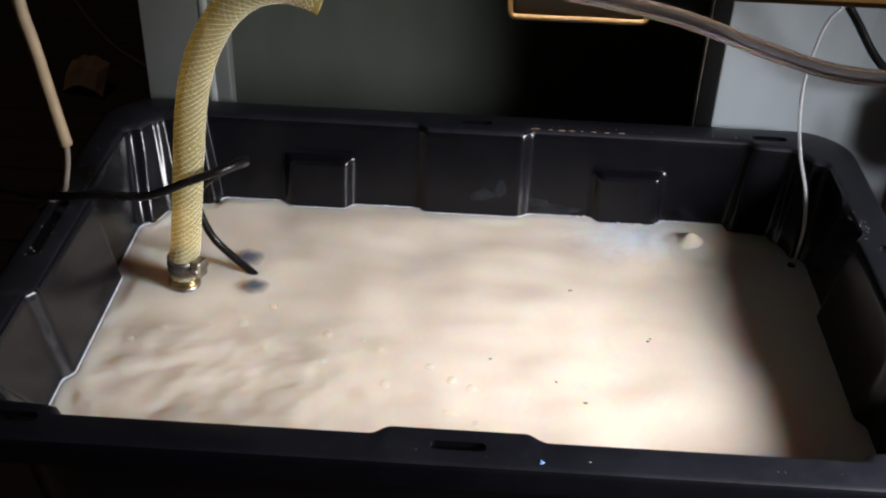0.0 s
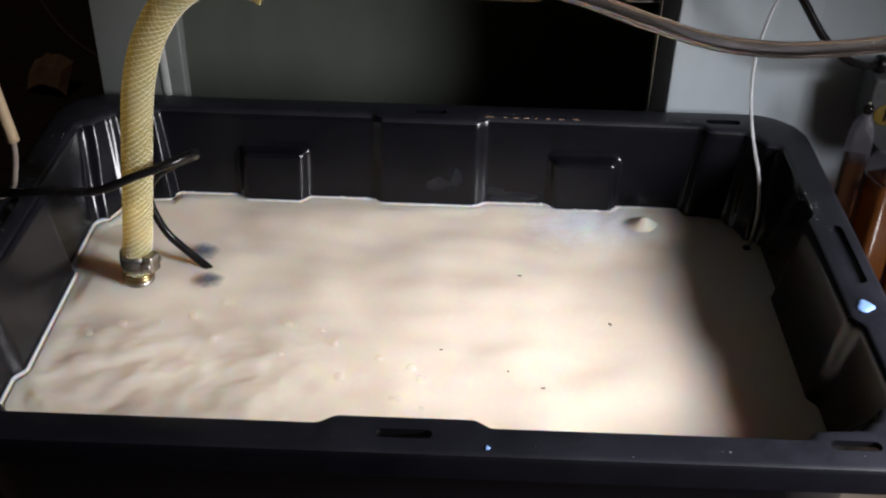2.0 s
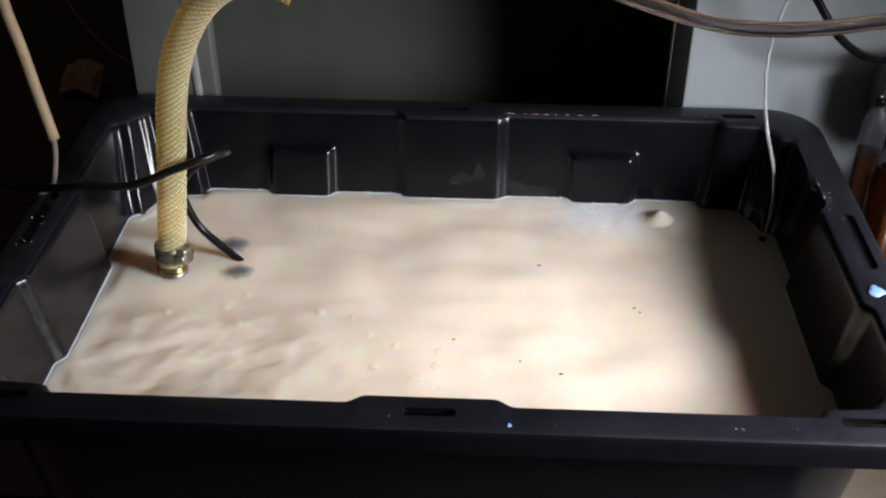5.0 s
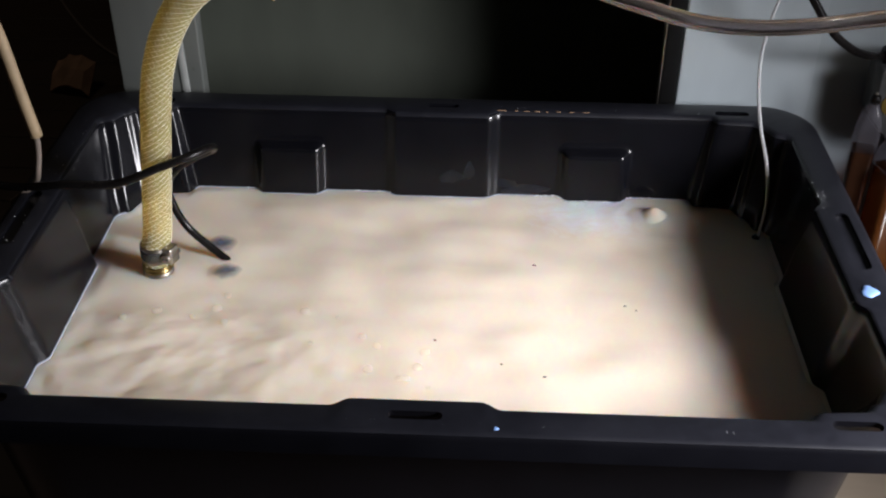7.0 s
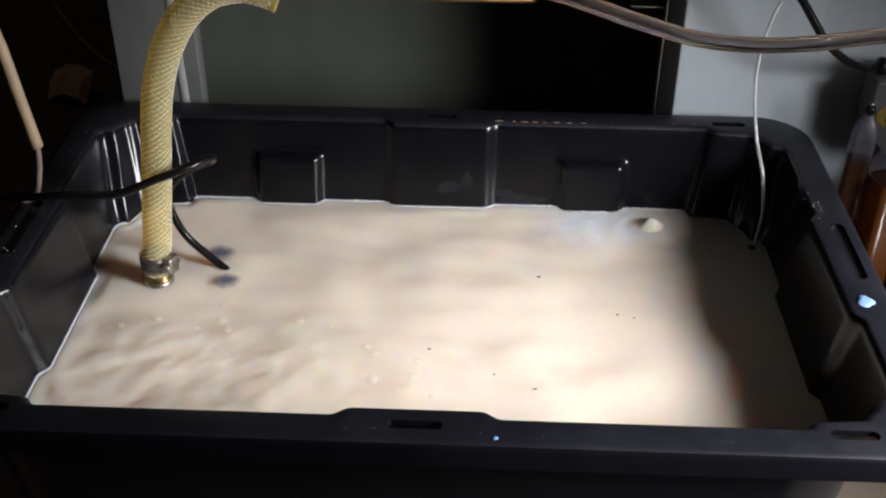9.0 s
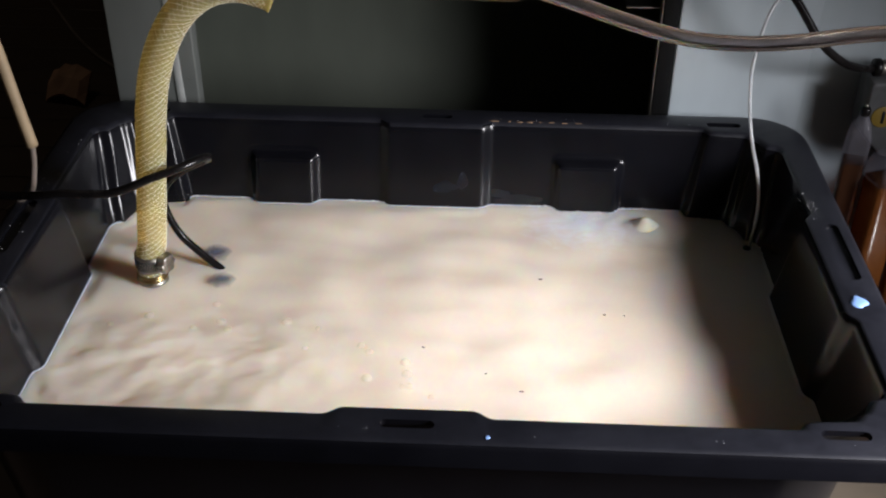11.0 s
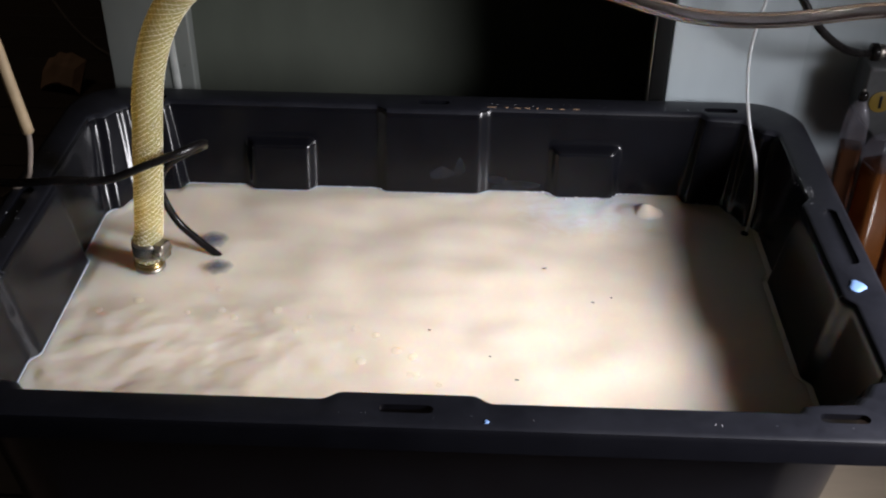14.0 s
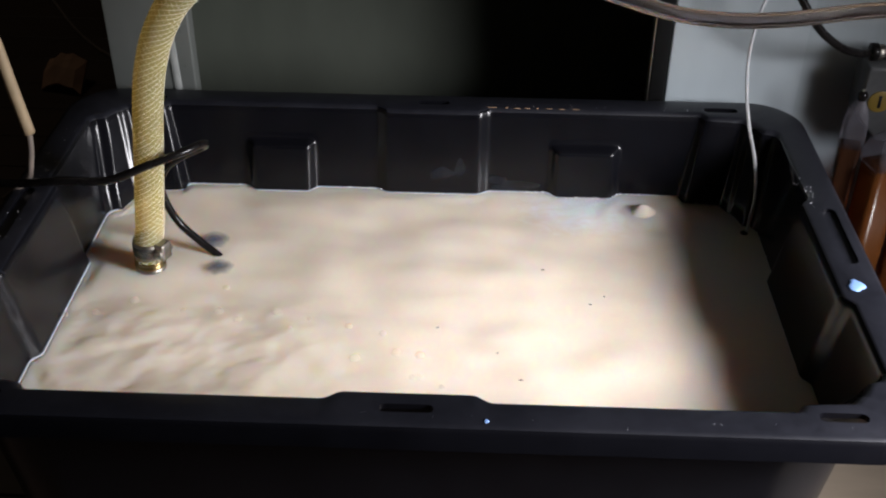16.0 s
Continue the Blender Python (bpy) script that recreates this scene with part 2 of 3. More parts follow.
def spline(points, steps=10):
    """A smooth curve (Catmull-Rom) through the points."""
    p = [Vector(q) for q in points]
    p = [2 * p[0] - p[1]] + p + [2 * p[-1] - p[-2]]
    out = []
    for k in range(1, len(p) - 2):
        for s in range(steps):
            t = s / steps
            a, b, c, d = p[k - 1 : k + 3]
            out.append(0.5 * (2 * b + (c - a) * t + (2 * a - 5 * b + 4 * c - d) * t * t + (3 * b - a - 3 * c + d) * t**3))
    return out + [p[-2]]


def frames_along(path):
    """For each point of a path: the point and two directions across it, without twist."""
    across = None
    out = []
    for k, q in enumerate(path):
        way = (path[min(k + 1, len(path) - 1)] - path[max(k - 1, 0)]).normalized()
        if across is None:
            across = way.orthogonal().normalized()
        across = (across - way * across.dot(way)).normalized()
        out.append((q, across.copy(), way.cross(across).normalized()))
    return out


def pipe(points, radius, sides=14, steps=10, taper=None, bm=None, hollow=0.0):
    bm = bm or bmesh.new()
    rows = frames_along(spline(points, steps))
    n = len(rows)

    def ring(k, r):
        q, u, v = rows[k]
        return [q + r * (math.cos(a) * u + math.sin(a) * v) for a in (2 * math.pi * i / sides for i in range(sides))]

    size = [radius * (taper(k / (n - 1)) if taper else 1) for k in range(n)]
    outer = [ring(k, size[k]) for k in range(n)]
    if hollow:
        return loft(bm, outer + [ring(k, size[k] * hollow) for k in reversed(range(n))], wrap=True)
    return loft(bm, outer)


def wobble(seed, x, y=0.0, z=0.0):
    return noise.noise(Vector((x + 17.3 * seed, y - 9.1 * seed, z + 3.7 * seed)))


# ---- the setting ----
floor = part("floor", box(-2.0, 2.2, -2.2, 2.0, -0.12, -0.012, 0), M_GAP, smooth=False)
tagged(floor, "worn brown wooden floorboards with dark joints", "floor", kind="structure")
wall = part("wall_north", box(-2.1, 2.3, 2.0, 2.1, -0.12, 2.4, 0), M_WALL, smooth=False)
tagged(wall, "dim brown plastered wall behind the cabinet", "wall", kind="structure")
for name, span in (("wall_south", (-2.1, 2.3, -2.3, -2.2)), ("wall_west", (-2.1, -2.0, -2.2, 2.0)), ("wall_east", (2.2, 2.3, -2.2, 2.0))):
    tagged(part(name, box(*span, -0.12, 2.4, 0), M_WALL, smooth=False), "plain dim brown plastered wall", "wall", kind="structure")
tagged(part("ceiling", box(-2.1, 2.3, -2.3, 2.1, 2.4, 2.5, 0), M_CEIL, smooth=False), "plain dim ceiling", "ceiling", kind="structure")


# ---- the black tote ----
RIM = 0.370
LEVEL = 0.280


def half_sizes(z):
    if z > 0.26:
        return 0.341 + (z - 0.28) * 0.18, 0.207 + (z - 0.28) * 0.235
    x, y = half_sizes(0.2601)
    return x - (0.26 - z) * 0.10, y - (0.26 - z) * 0.10


def step(v, a, b):
    s = min(1, max(0, (v - a) / (b - a)))
    return s * s * (3 - 2 * s)


def flank(v, a, b):
    """A straight slope with small rounded ends."""
    s = min(1, max(0, (v - a) / (b - a)))
    return 0.35 * step(s, 0, 1) + 0.65 * s


CORNER = ((0.079, 0.0), (0.0735, 0.0005), (0.0680, 0.0130), (0.063, 0.0145), (0.034, 0.0175), (0.031, 0.018), (0.0260, 0.0295), (0.0215, 0.033), (0.0155, 0.050), (0.0135, 0.056), (0.0035, 0.0605), (0.0, 0.068))


def corner_line(hx, hy, deep=1.0):
    """A quarter of the inner outline, from the middle of the long side to the middle of the short side, with a fluted corner."""
    return [(0, hy)] + [(hx - dx, hy - deep * dy) for dx, dy in CORNER] + [(hx, 0)]


def outline(z, grow=0.0, pads=1.0):
    hx, hy = half_sizes(z)
    quarter = corner_line(hx + grow, hy + grow, 1 - 0.38 * step(z, 0.282, 0.366))
    line = quarter[:-1] + [(x, -y) for x, y in reversed(quarter)][:-1] + [(-x, -y) for x, y in quarter[:-1]] + [(-x, y) for x, y in reversed(quarter)][:-1]
    points = np.array(line + line[:1])
    length = np.r_[0, np.cumsum(np.hypot(*np.diff(points, axis=0).T))]
    # the same share of samples on each stretch at every height
    share = np.array(SHARES)
    u = np.interp(np.linspace(0, 1, AROUND, endpoint=False), share, length)
    xy = np.stack([np.interp(u, length, points[:, k]) for k in (0, 1)], 1)
    small = pads * (1 - step(z, 0.328, 0.334))
    for k, (x, y) in enumerate(xy):
        if abs(y) > hy + grow - 0.004 and abs(x) < 0.26:
            a = abs(x)
            d = 0.008 * pads * (1 - flank(a, 0.049, 0.061)) + 0.010 * small * flank(a, 0.126, 0.135) * (1 - flank(a, 0.193, 0.202))
            xy[k, 1] -= math.copysign(d, y)
        if abs(x) > hx + grow - 0.004:
            d = 0.008 * pads * (1 - flank(abs(y + 0.017), 0.071, 0.080))
            xy[k, 0] -= math.copysign(d, x)
    for _ in range(2):
        xy = 0.5 * xy + 0.25 * (np.roll(xy, 1, axis=0) + np.roll(xy, -1, axis=0))
    return xy


AROUND = 1300
_hx, _hy = half_sizes(0.3)
_q = corner_line(_hx, _hy)
_l = _q[:-1] + [(x, -y) for x, y in reversed(_q)][:-1] + [(-x, -y) for x, y in _q[:-1]] + [(-x, y) for x, y in reversed(_q)][:-1]
_p = np.array(_l + _l[:1])
SHARES = np.r_[0, np.cumsum(np.hypot(*np.diff(_p, axis=0).T))]
SHARES = (SHARES / SHARES[-1]).tolist()


def rounded_reach(angle, hx, hy, r):
    """The point of a rounded rectangle in that direction from its middle."""
    c, s = math.cos(angle), math.sin(angle)
    lo, hi = 0.0, hx + hy
    for _ in range(40):
        m = (lo + hi) / 2
        x, y = abs(m * c), abs(m * s)
        dx, dy = max(0, x - (hx - r)), max(0, y - (hy - r))
        inside = x <= hx and y <= hy and dx * dx + dy * dy <= r * r
        lo, hi = (m, hi) if inside else (lo, m)
    return lo * c, lo * s


def tote_body():
    rings = []
    floor_in = outline(0.012)
    rings.append([(x, y, 0.012) for x, y in floor_in])
    for z in (0.05, 0.15, 0.24, 0.262, 0.275, 0.285, 0.30, 0.315, 0.325, 0.328, 0.330, 0.332, 0.334, 0.34, 0.35, 0.36, 0.366):
        rings.append([(x, y, z) for x, y in outline(z)])
    top = outline(RIM)
    angles = [math.atan2(y, x) for x, y in top]
    lip = outline(RIM, 0.0015)
    rings.append([(x, y, 0.3690) for x, y in lip])
    rings.append([(x, y, RIM) for x, y in outline(RIM, 0.004)])
    for hx, hy, r, z in ((0.384, 0.2535, 0.050, RIM), (0.3875, 0.257, 0.053, 0.3690), (0.3895, 0.259, 0.055, 0.3660), (0.3910, 0.2605, 0.056, 0.3500), (0.3885, 0.258, 0.054, 0.3485)):
        rings.append([(*rounded_reach(a, hx, hy, r), z) for a in angles])
    rings.append([(*rounded_reach(a, 0.3865, 0.256, 0.053), 0.3655) for a in angles])
    rings.append([(*rounded_reach(a, 0.3615, 0.2315, 0.080), 0.3648) for a in angles])
    for z in (0.355, 0.335, 0.30, 0.20, 0.10, 0.006):
        rings.append([(*rounded_reach(a, 0.353 + (z - 0.28) * 0.10, 0.2235 + (z - 0.28) * 0.09, 0.080), z) for a in angles])
    rings.append([(*rounded_reach(a, 0.321, 0.195, 0.077), 0.0) for a in angles])
    return loft(bmesh.new(), rings)


def slot_cutter(x, y, length, width, turn=0.0, low=0.3580):
    r = width / 2
    line = []
    for side in (1, -1):
        for k in range(9):
            a = side * math.pi / 2 - math.pi * k / 8 if side == 1 else -math.pi / 2 - math.pi * k / 8
            line.append((side * (length / 2 - r) + r * math.cos(a), r * math.sin(a)))
    c, s = math.cos(turn), math.sin(turn)
    return [[(x + c * px - s * py, y + s * px + c * py, z) for px, py in line] for z in (low, 0.3800)]


tote = thing("storage_tote", "black glossy plastic storage tote with moulded ribs holding cloudy water", "tote")
body = part("body", tote_body(), M_TOTE, tote)
cutter_bm = bmesh.new()
for x, y, length, width, turn in ((0.314, -0.2345, 0.036, 0.0095, 0), (-0.314, -0.2345, 0.036, 0.0095, 0), (0.306, 0.236, 0.036, 0.0095, 0), (-0.306, 0.236, 0.036, 0.0095, 0),
                                  (0.0, 0.2385, 0.034, 0.0075, 0), (0.0, -0.2385, 0.040, 0.0085, 0), (0.3715, 0.002, 0.088, 0.0125, math.pi / 2), (-0.3715, 0.002, 0.088, 0.0125, math.pi / 2)):
    loft(cutter_bm, slot_cutter(x, y, length, width, turn, 0.3664 if abs(x) > 0.35 else 0.3580))
cutter = part("cutter", cutter_bm, M_TOTE)
cut = body.modifiers.new("slots", "BOOLEAN")
cut.operation, cut.object, cut.solver = "DIFFERENCE", cutter, "EXACT"
bpy.context.view_layer.update()
cut_mesh = bpy.data.meshes.new_from_object(body.evaluated_get(bpy.context.evaluated_depsgraph_get()))
body.modifiers.clear()
body.data = cut_mesh
bpy.data.objects.remove(cutter)
body.data.materials.append(M_RIM)
for p in body.data.polygons:
    p.use_smooth = True
    # the flat top of the rim is moulded with a satin grain
    if p.center.z > 0.362 and p.normal.z > 0.6:
        p.material_index = 1
body.data.set_sharp_from_angle(angle=radians(62))


def blot(x, y, z, size, seed, thick=0.0006):
    bm = bmesh.new()
    n = 18
    edge = [(math.cos(a), math.sin(a)) for a in (2 * math.pi * k / n for k in range(n))]
    reach = [size * (1 + 0.5 * wobble(seed, 1.6 * c, 1.6 * s)) for c, s in edge]
    rings = [[(x + f * r * c, y + f * r * s, z + h) for (c, s), r in zip(edge, reach)] for f, h in ((1, 0), (0.85, thick), (0.4, thick * 1.3))]
    return loft(bm, rings)


part("paint_spot", blot(0.3655, -0.074, RIM - 0.0002, 0.0078, 3, 0.0012), M_PAINT, tote, "dried pale blue paint spot")
part("paint_spot", blot(0.058, -0.2495, RIM - 0.0002, 0.0022, 5), M_PAINT, tote, "small blue fleck")


for x, z, wide, high, seed in ((0.092, 0.2860, 0.026, 0.0060, 2), (0.070, 0.2925, 0.012, 0.0050, 6), (0.010, 0.302, 0.012, 0.0070, 9), (0.030, 0.310, 0.006, 0.0090, 12)):
    smear = part("residue_smear", blot(0, 0, 0, 1.0, seed, 0.0), M_RESIDUE, tote, "faint whitish smear of dried residue")
    inset = 0.008 * (1 - flank(abs(x), 0.049, 0.061))
    smear.matrix_local = Matrix.Translation((x, half_sizes(z)[1] - inset - 0.0006, z)) @ Matrix.Rotation(radians(76.8), 4, "X") @ Matrix.Diagonal((wide, high, 0.0004, 1))


def splashes():
    """Dried and wet droplets on the rim and the inner walls."""
    bm = bmesh.new()
    rnd = random.Random(4)
    spots = []
    for _ in range(24):
        spots.append((rnd.uniform(-0.378, -0.362), rnd.uniform(-0.06, 0.21), RIM, rnd.uniform(0.0003, 0.0007)))
    for _ in range(20):
        spots.append((rnd.gauss(0.361, 0.004), rnd.gauss(0.074, 0.010), RIM, rnd.uniform(0.0003, 0.0007)))
    for _ in range(16):
        spots.append((rnd.uniform(-0.05, 0.37), rnd.uniform(-0.254, -0.243), RIM, rnd.uniform(0.0002, 0.0005)))
    for _ in range(16):
        spots.append((rnd.uniform(0.06, 0.30), rnd.uniform(0.233, 0.240), RIM, rnd.uniform(0.0002, 0.0005)))
    for x, y, z, r in spots:
        stretch = rnd.uniform(0.7, 2.2)
        made = bmesh.ops.create_icosphere(bm, subdivisions=1, radius=0.75 * r)["verts"]
        for v in made:
            v.co = Vector((v.co.x * stretch + x, v.co.y + y, v.co.z * 0.5 + z))
    return bm


tagged(part("splashes", splashes(), M_FOAM, tote, "small pale splash droplets"), kind="stuff")


def rim_beads():
    """Long wet beads along the back rim's inner edge, tan to imitate warm reflections."""
    bm = bmesh.new()
    rnd = random.Random(23)
    x = 0.056
    while x < 0.150:
        half = rnd.uniform(0.0016, 0.0062)
        y = outline(RIM, 0.0022)[:, 1].max() + rnd.uniform(-0.0004, 0.0006)
        for v in bmesh.ops.create_icosphere(bm, subdivisions=2, radius=1.0)["verts"]:
            v.co = Vector((x + half * (1 + v.co.x), y + 0.0008 * v.co.y, RIM + 0.0005 * v.co.z))
        x += 2 * half + rnd.uniform(0.002, 0.009)
    return bm


tagged(part("glint_beads", rim_beads(), M_BEAD, tote, "thin wet beads with warm reflections in their colour"), kind="stuff")


# ---- the cloudy liquid ----
def ripple(x, y):
    near = step(-x, -0.02, 0.20) * step(-y, -0.04, 0.09)
    calm = 1 - 0.75 * step(x, 0.10, 0.30)
    h = 0.0044 * calm * wobble(2, 11 * x + 4 * y, 17 * y - 3 * x)
    h += 0.0011 * calm * wobble(3, 24 * x + 8 * y, 36 * y)
    bend = 0.5 * wobble(7, 12 * x, 14 * y)
    h += near * (0.0022 * wobble(5, 24 * (x + y) + 1.6 * bend, 42 * (y - 0.6 * x) + 1.6 * bend) + 0.0007 * wobble(6, 60 * (x + y) + 2 * bend, 100 * (y - 0.6 * x)))
    h += 0.0030 * math.exp(-(((x - 0.226) / 0.0190) ** 2) - (((y - 0.168) / 0.0165) ** 2))
    d = math.hypot(x - 0.225, y - 0.165)
    h += 0.0006 * math.exp(-((d / 0.06) ** 2)) * math.sin(d * 190 + 2 * wobble(4, 30 * x, 30 * y))
    return h


def liquid_sheet(grow, waves):
    """Columns of points from the near wall to the far wall, each ending in the walls' thickness."""
    bm = bmesh.new()
    edge = outline(LEVEL, grow)
    hx = edge[:, 0].max() - 0.0002
    far = edge[edge[:, 1] > 0.10]
    near = edge[edge[:, 1] < -0.10]
    far, near = far[far[:, 0].argsort()], near[near[:, 0].argsort()]
    side = edge[edge[:, 0] > 0.30]
    side = side[side[:, 1].argsort()]
    rows = []
    for along in np.linspace(-hx, hx, 340):
        x = along
        a, b = np.interp(x, near[:, 0], near[:, 1]), np.interp(x, far[:, 0], far[:, 1])
        row = []
        for f in np.linspace(0, 1, 220):
            y = a + (b - a) * f
            reach = np.interp(y, side[:, 1], side[:, 0])
            x = max(-reach, min(reach, along))
            wall_gap = min(reach - abs(x), y - a, b - y)
            if waves:
                inside = step(wall_gap, 0.0, 0.016)
                row.append(bm.verts.new((x, y, ripple(x, y) * inside + 0.0002 * inside - 0.0001 * (1 - inside))))
            else:
                row.append(bm.verts.new((x, y, LEVEL - 0.0003 + 0.0005 * (1 - step(wall_gap, 0.0005, 0.003)) - 0.0085 * step(wall_gap, 0.002, 0.018))))
        rows.append(row)
    for p, q in zip(rows, rows[1:]):
        for k in range(len(p) - 1):
            bm.faces.new((p[k], q[k], q[k + 1], p[k + 1]))
    return bm


liquid = part("milky_water", liquid_sheet(0.0014, False), M_JET)
tagged(liquid, "opaque cream-coloured cloudy water standing in the black tote", "water", kind="structure")


def foam_line():
    """A thin pale line of froth where the liquid meets the walls, thicker at the inlet."""
    bm = bmesh.new()
    rnd = random.Random(9)
    edge = outline(LEVEL, -0.0002)
    for k, (x, y) in enumerate(edge):
        inlet = y > 0.18 and 0.10 < x < 0.235
        count = 1 if inlet and rnd.random() < 0.5 else 1 if rnd.random() < 0.06 else 0
        for _ in range(count):
            r = rnd.uniform(0.0004, 0.0009) * (1.25 if inlet else 1)
            inward = rnd.uniform(0, 0.0025 if inlet else 0.0008)
            made = bmesh.ops.create_icosphere(bm, subdivisions=1, radius=r)["verts"]
            off = Vector((x * (1 - inward * 3) + rnd.uniform(-0.0008, 0.0008), y - math.copysign(inward, y), LEVEL + 0.0009))
            for v in made:
                v.co = Vector((v.co.x * 1.4, v.co.y * 1.4, v.co.z * 0.8)) + off
    return bm


shore = [(x, y) for x, y in outline(LEVEL, -0.0004) if x < -0.315 and -0.20 < y < 0.15]
shore.sort(key=lambda p: p[1])
shoreline = part("froth_line", pipe([(x, y, LEVEL + 0.0006) for x, y in shore[::3]], 0.0008, 8, 2), M_EDGE)
tagged(shoreline, "thin bluish-white froth line where the liquid meets the tote wall", "foam", kind="stuff")
back = sorted((x, y) for x, y in outline(LEVEL, -0.0004) if y > 0.14 and -0.27 < x < 0.245)
shoreline = part("froth_line", pipe([(x, y, LEVEL + 0.0004) for x, y in back[::2]], 0.00045, 8, 2), M_EDGE)
tagged(shoreline, "thin bluish-white froth line along the back wall of the tote", "foam", kind="stuff")
froth = part("froth", foam_line(), M_FOAM)
tagged(froth, "thin whitish froth line along the tote walls", "foam", kind="stuff")


rnd = random.Random(21)
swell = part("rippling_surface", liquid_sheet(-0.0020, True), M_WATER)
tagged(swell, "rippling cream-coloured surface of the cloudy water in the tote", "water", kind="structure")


def welling(seed):
    """The bulge of the inlet jet: a bright knob beside a hollow, with a low collar."""
    bm = bmesh.new()
    sides, rings = 40, 22
    rows = []
    for k in range(1, rings + 1):
        f = k / rings
        row = []
        for i in range(sides):
            a = 2 * math.pi * i / sides
            x, y = 0.024 * f * math.cos(a), 0.019 * f * math.sin(a)
            h = 0.0066 * math.exp(-(((x - 0.003) / 0.0190) ** 2) - ((y / 0.0165) ** 2))
            h += 0.0038 * math.exp(-(((x - 0.005) / 0.0105) ** 2) - (((y - 0.001) / 0.0105) ** 2))
            h -= 0.0014 * math.exp(-(((x + 0.0095) / 0.0060) ** 2) - ((y / 0.0085) ** 2))
            h += 0.0010 * wobble(seed, 110 * x, 110 * y) * (1 - f)
            row.append((x, y, h + 0.0008 * (1 - f) ** 2 - 0.0026 * f ** 3))
        rows.append(row)
    rows += [[(x * g, y * g, z) for x, y, h in rows[-1]] for g, z in ((1.01, -0.006), (1.0, -0.030), (0.6, -0.034), (0.05, -0.034))]
    verts = [[bm.verts.new(p) for p in row] for row in rows]
    for a, b in zip(verts, verts[1:]):
        for i in range(sides):
            bm.faces.new((a[i], b[i], b[(i + 1) % sides], a[(i + 1) % sides]))
    top = bm.verts.new((0, 0, verts[0][0].co.z))
    for i in range(sides):
        bm.faces.new((top, verts[0][i], verts[0][(i + 1) % sides]))
    return bm


def froth_beads():
    bm = bmesh.new()
    rnd = random.Random(15)
    for _ in range(46):
        x, y, r = rnd.gauss(0, 0.017), rnd.gauss(0, 0.005), rnd.uniform(0.0004, 0.0009)
        for v in bmesh.ops.create_icosphere(bm, subdivisions=1, radius=r)["verts"]:
            v.co = Vector((v.co.x * 1.3 + x, v.co.y * 1.3 + y, v.co.z * 0.6))
    return bm


boil = part("welling_jet", welling(2), M_JET)
tagged(boil, "small bulge of cream-coloured water welling up near the tote wall", "water jet")
froth_patch = part("froth_patch", froth_beads(), M_FOAM)
tagged(froth_patch, "pale bluish froth swirling beside the inlet bulge", "foam")


def bubble_mesh(r):
    profile = [(r * 1.12, -0.0004), (r * 1.12, 0.0004), (r * 0.98, 0.0007)] + [(r * math.cos(a), 0.0004 + 0.62 * r * math.sin(a)) for a in (0.35, 0.7, 1.05, 1.35)]
    return lathe(profile, sides=16)


BUBBLES = []
bubble_kinds = []
for k, r in enumerate((0.0026, 0.0035, 0.0044)):
    ob = part("bubble", bubble_mesh(r), M_BUBBLE)
    bubble_kinds.append(tagged(ob, "small clear air bubble floating on the cloudy water", "bubble", "bubbles on the cloudy water"))
BUBBLE_SPOTS = ((-0.330, -0.031), (-0.303, -0.027), (-0.272, -0.008), (-0.223, -0.020), (-0.170, -0.031), (-0.135, -0.020), (-0.103, -0.028), (-0.066, -0.037), (-0.056, -0.082), (0.022, -0.115),
                (-0.190, 0.019), (-0.190, -0.019), (-0.119, -0.046), (-0.034, -0.046), (-0.020, -0.073), (-0.004, -0.104), (0.002, -0.104), (0.001, -0.074))
for k, (x, y) in enumerate(BUBBLE_SPOTS):
    ob = bubble_kinds[k] if k < 3 else copy_thing(bubble_kinds[(k * 7) % 3], Matrix())
    BUBBLES.append((ob, x, y, rnd.uniform(0, 6.28)))

SPECKS = []
for k, (x, y) in enumerate(((0.070, -0.067), (0.158, 0.007), (0.090, -0.103), (0.172, 0.019), (0.015, -0.032), (0.115, 0.06))):
    bm = bmesh.new()
    made = bmesh.ops.create_icosphere(bm, subdivisions=2, radius=0.0011)["verts"]
    for v in made:
        v.co = Vector((v.co.x * (1.0 + 0.5 * (k % 3)), v.co.y * 0.8, v.co.z * 0.6)) * (1 + 0.2 * wobble(k, 900 * v.co.x, 900 * v.co.y))
    ob = tagged(part("floating_speck", bm, M_SPECK), "tiny dark speck floating on the cloudy water", "speck", "specks on the cloudy water")
    SPECKS.append((ob, x, y, rnd.uniform(0, 6.28)))


# ---- the pump, its hose and its cable ----
pump = thing("submersible_pump", "blue-grey submersible pump, only its corners breaking the cloudy water", "pump")
part("housing", box(-0.300, -0.185, 0.015, 0.120, 0.020, 0.272, 0.012, 3), M_BLUE, pump)
for x in (-0.285, -0.200):
    for y in (0.030, 0.105):
        part("foot", lathe([(0.009, 0.0115), (0.010, 0.014), (0.010, 0.024)], (x, y, 0), 16), M_BLACK, pump)


def pump_corner(seed):
    """A low wet hump of unit radius, thinning towards its uneven edge."""
    n = 28
    edge = [(math.cos(a), math.sin(a)) for a in (2 * math.pi * k / n for k in range(n))]
    reach = [1 + 0.22 * wobble(seed, 1.3 * c, 1.3 * s) for c, s in edge]
    return loft(bmesh.new(), [[(f * r * c, f * r * s, z) for (c, s), r in zip(edge, reach)] for f, z in ((1.0, -0.1), (0.9, 0.04), (0.7, 0.10), (0.4, 0.14), (0.1, 0.15))])


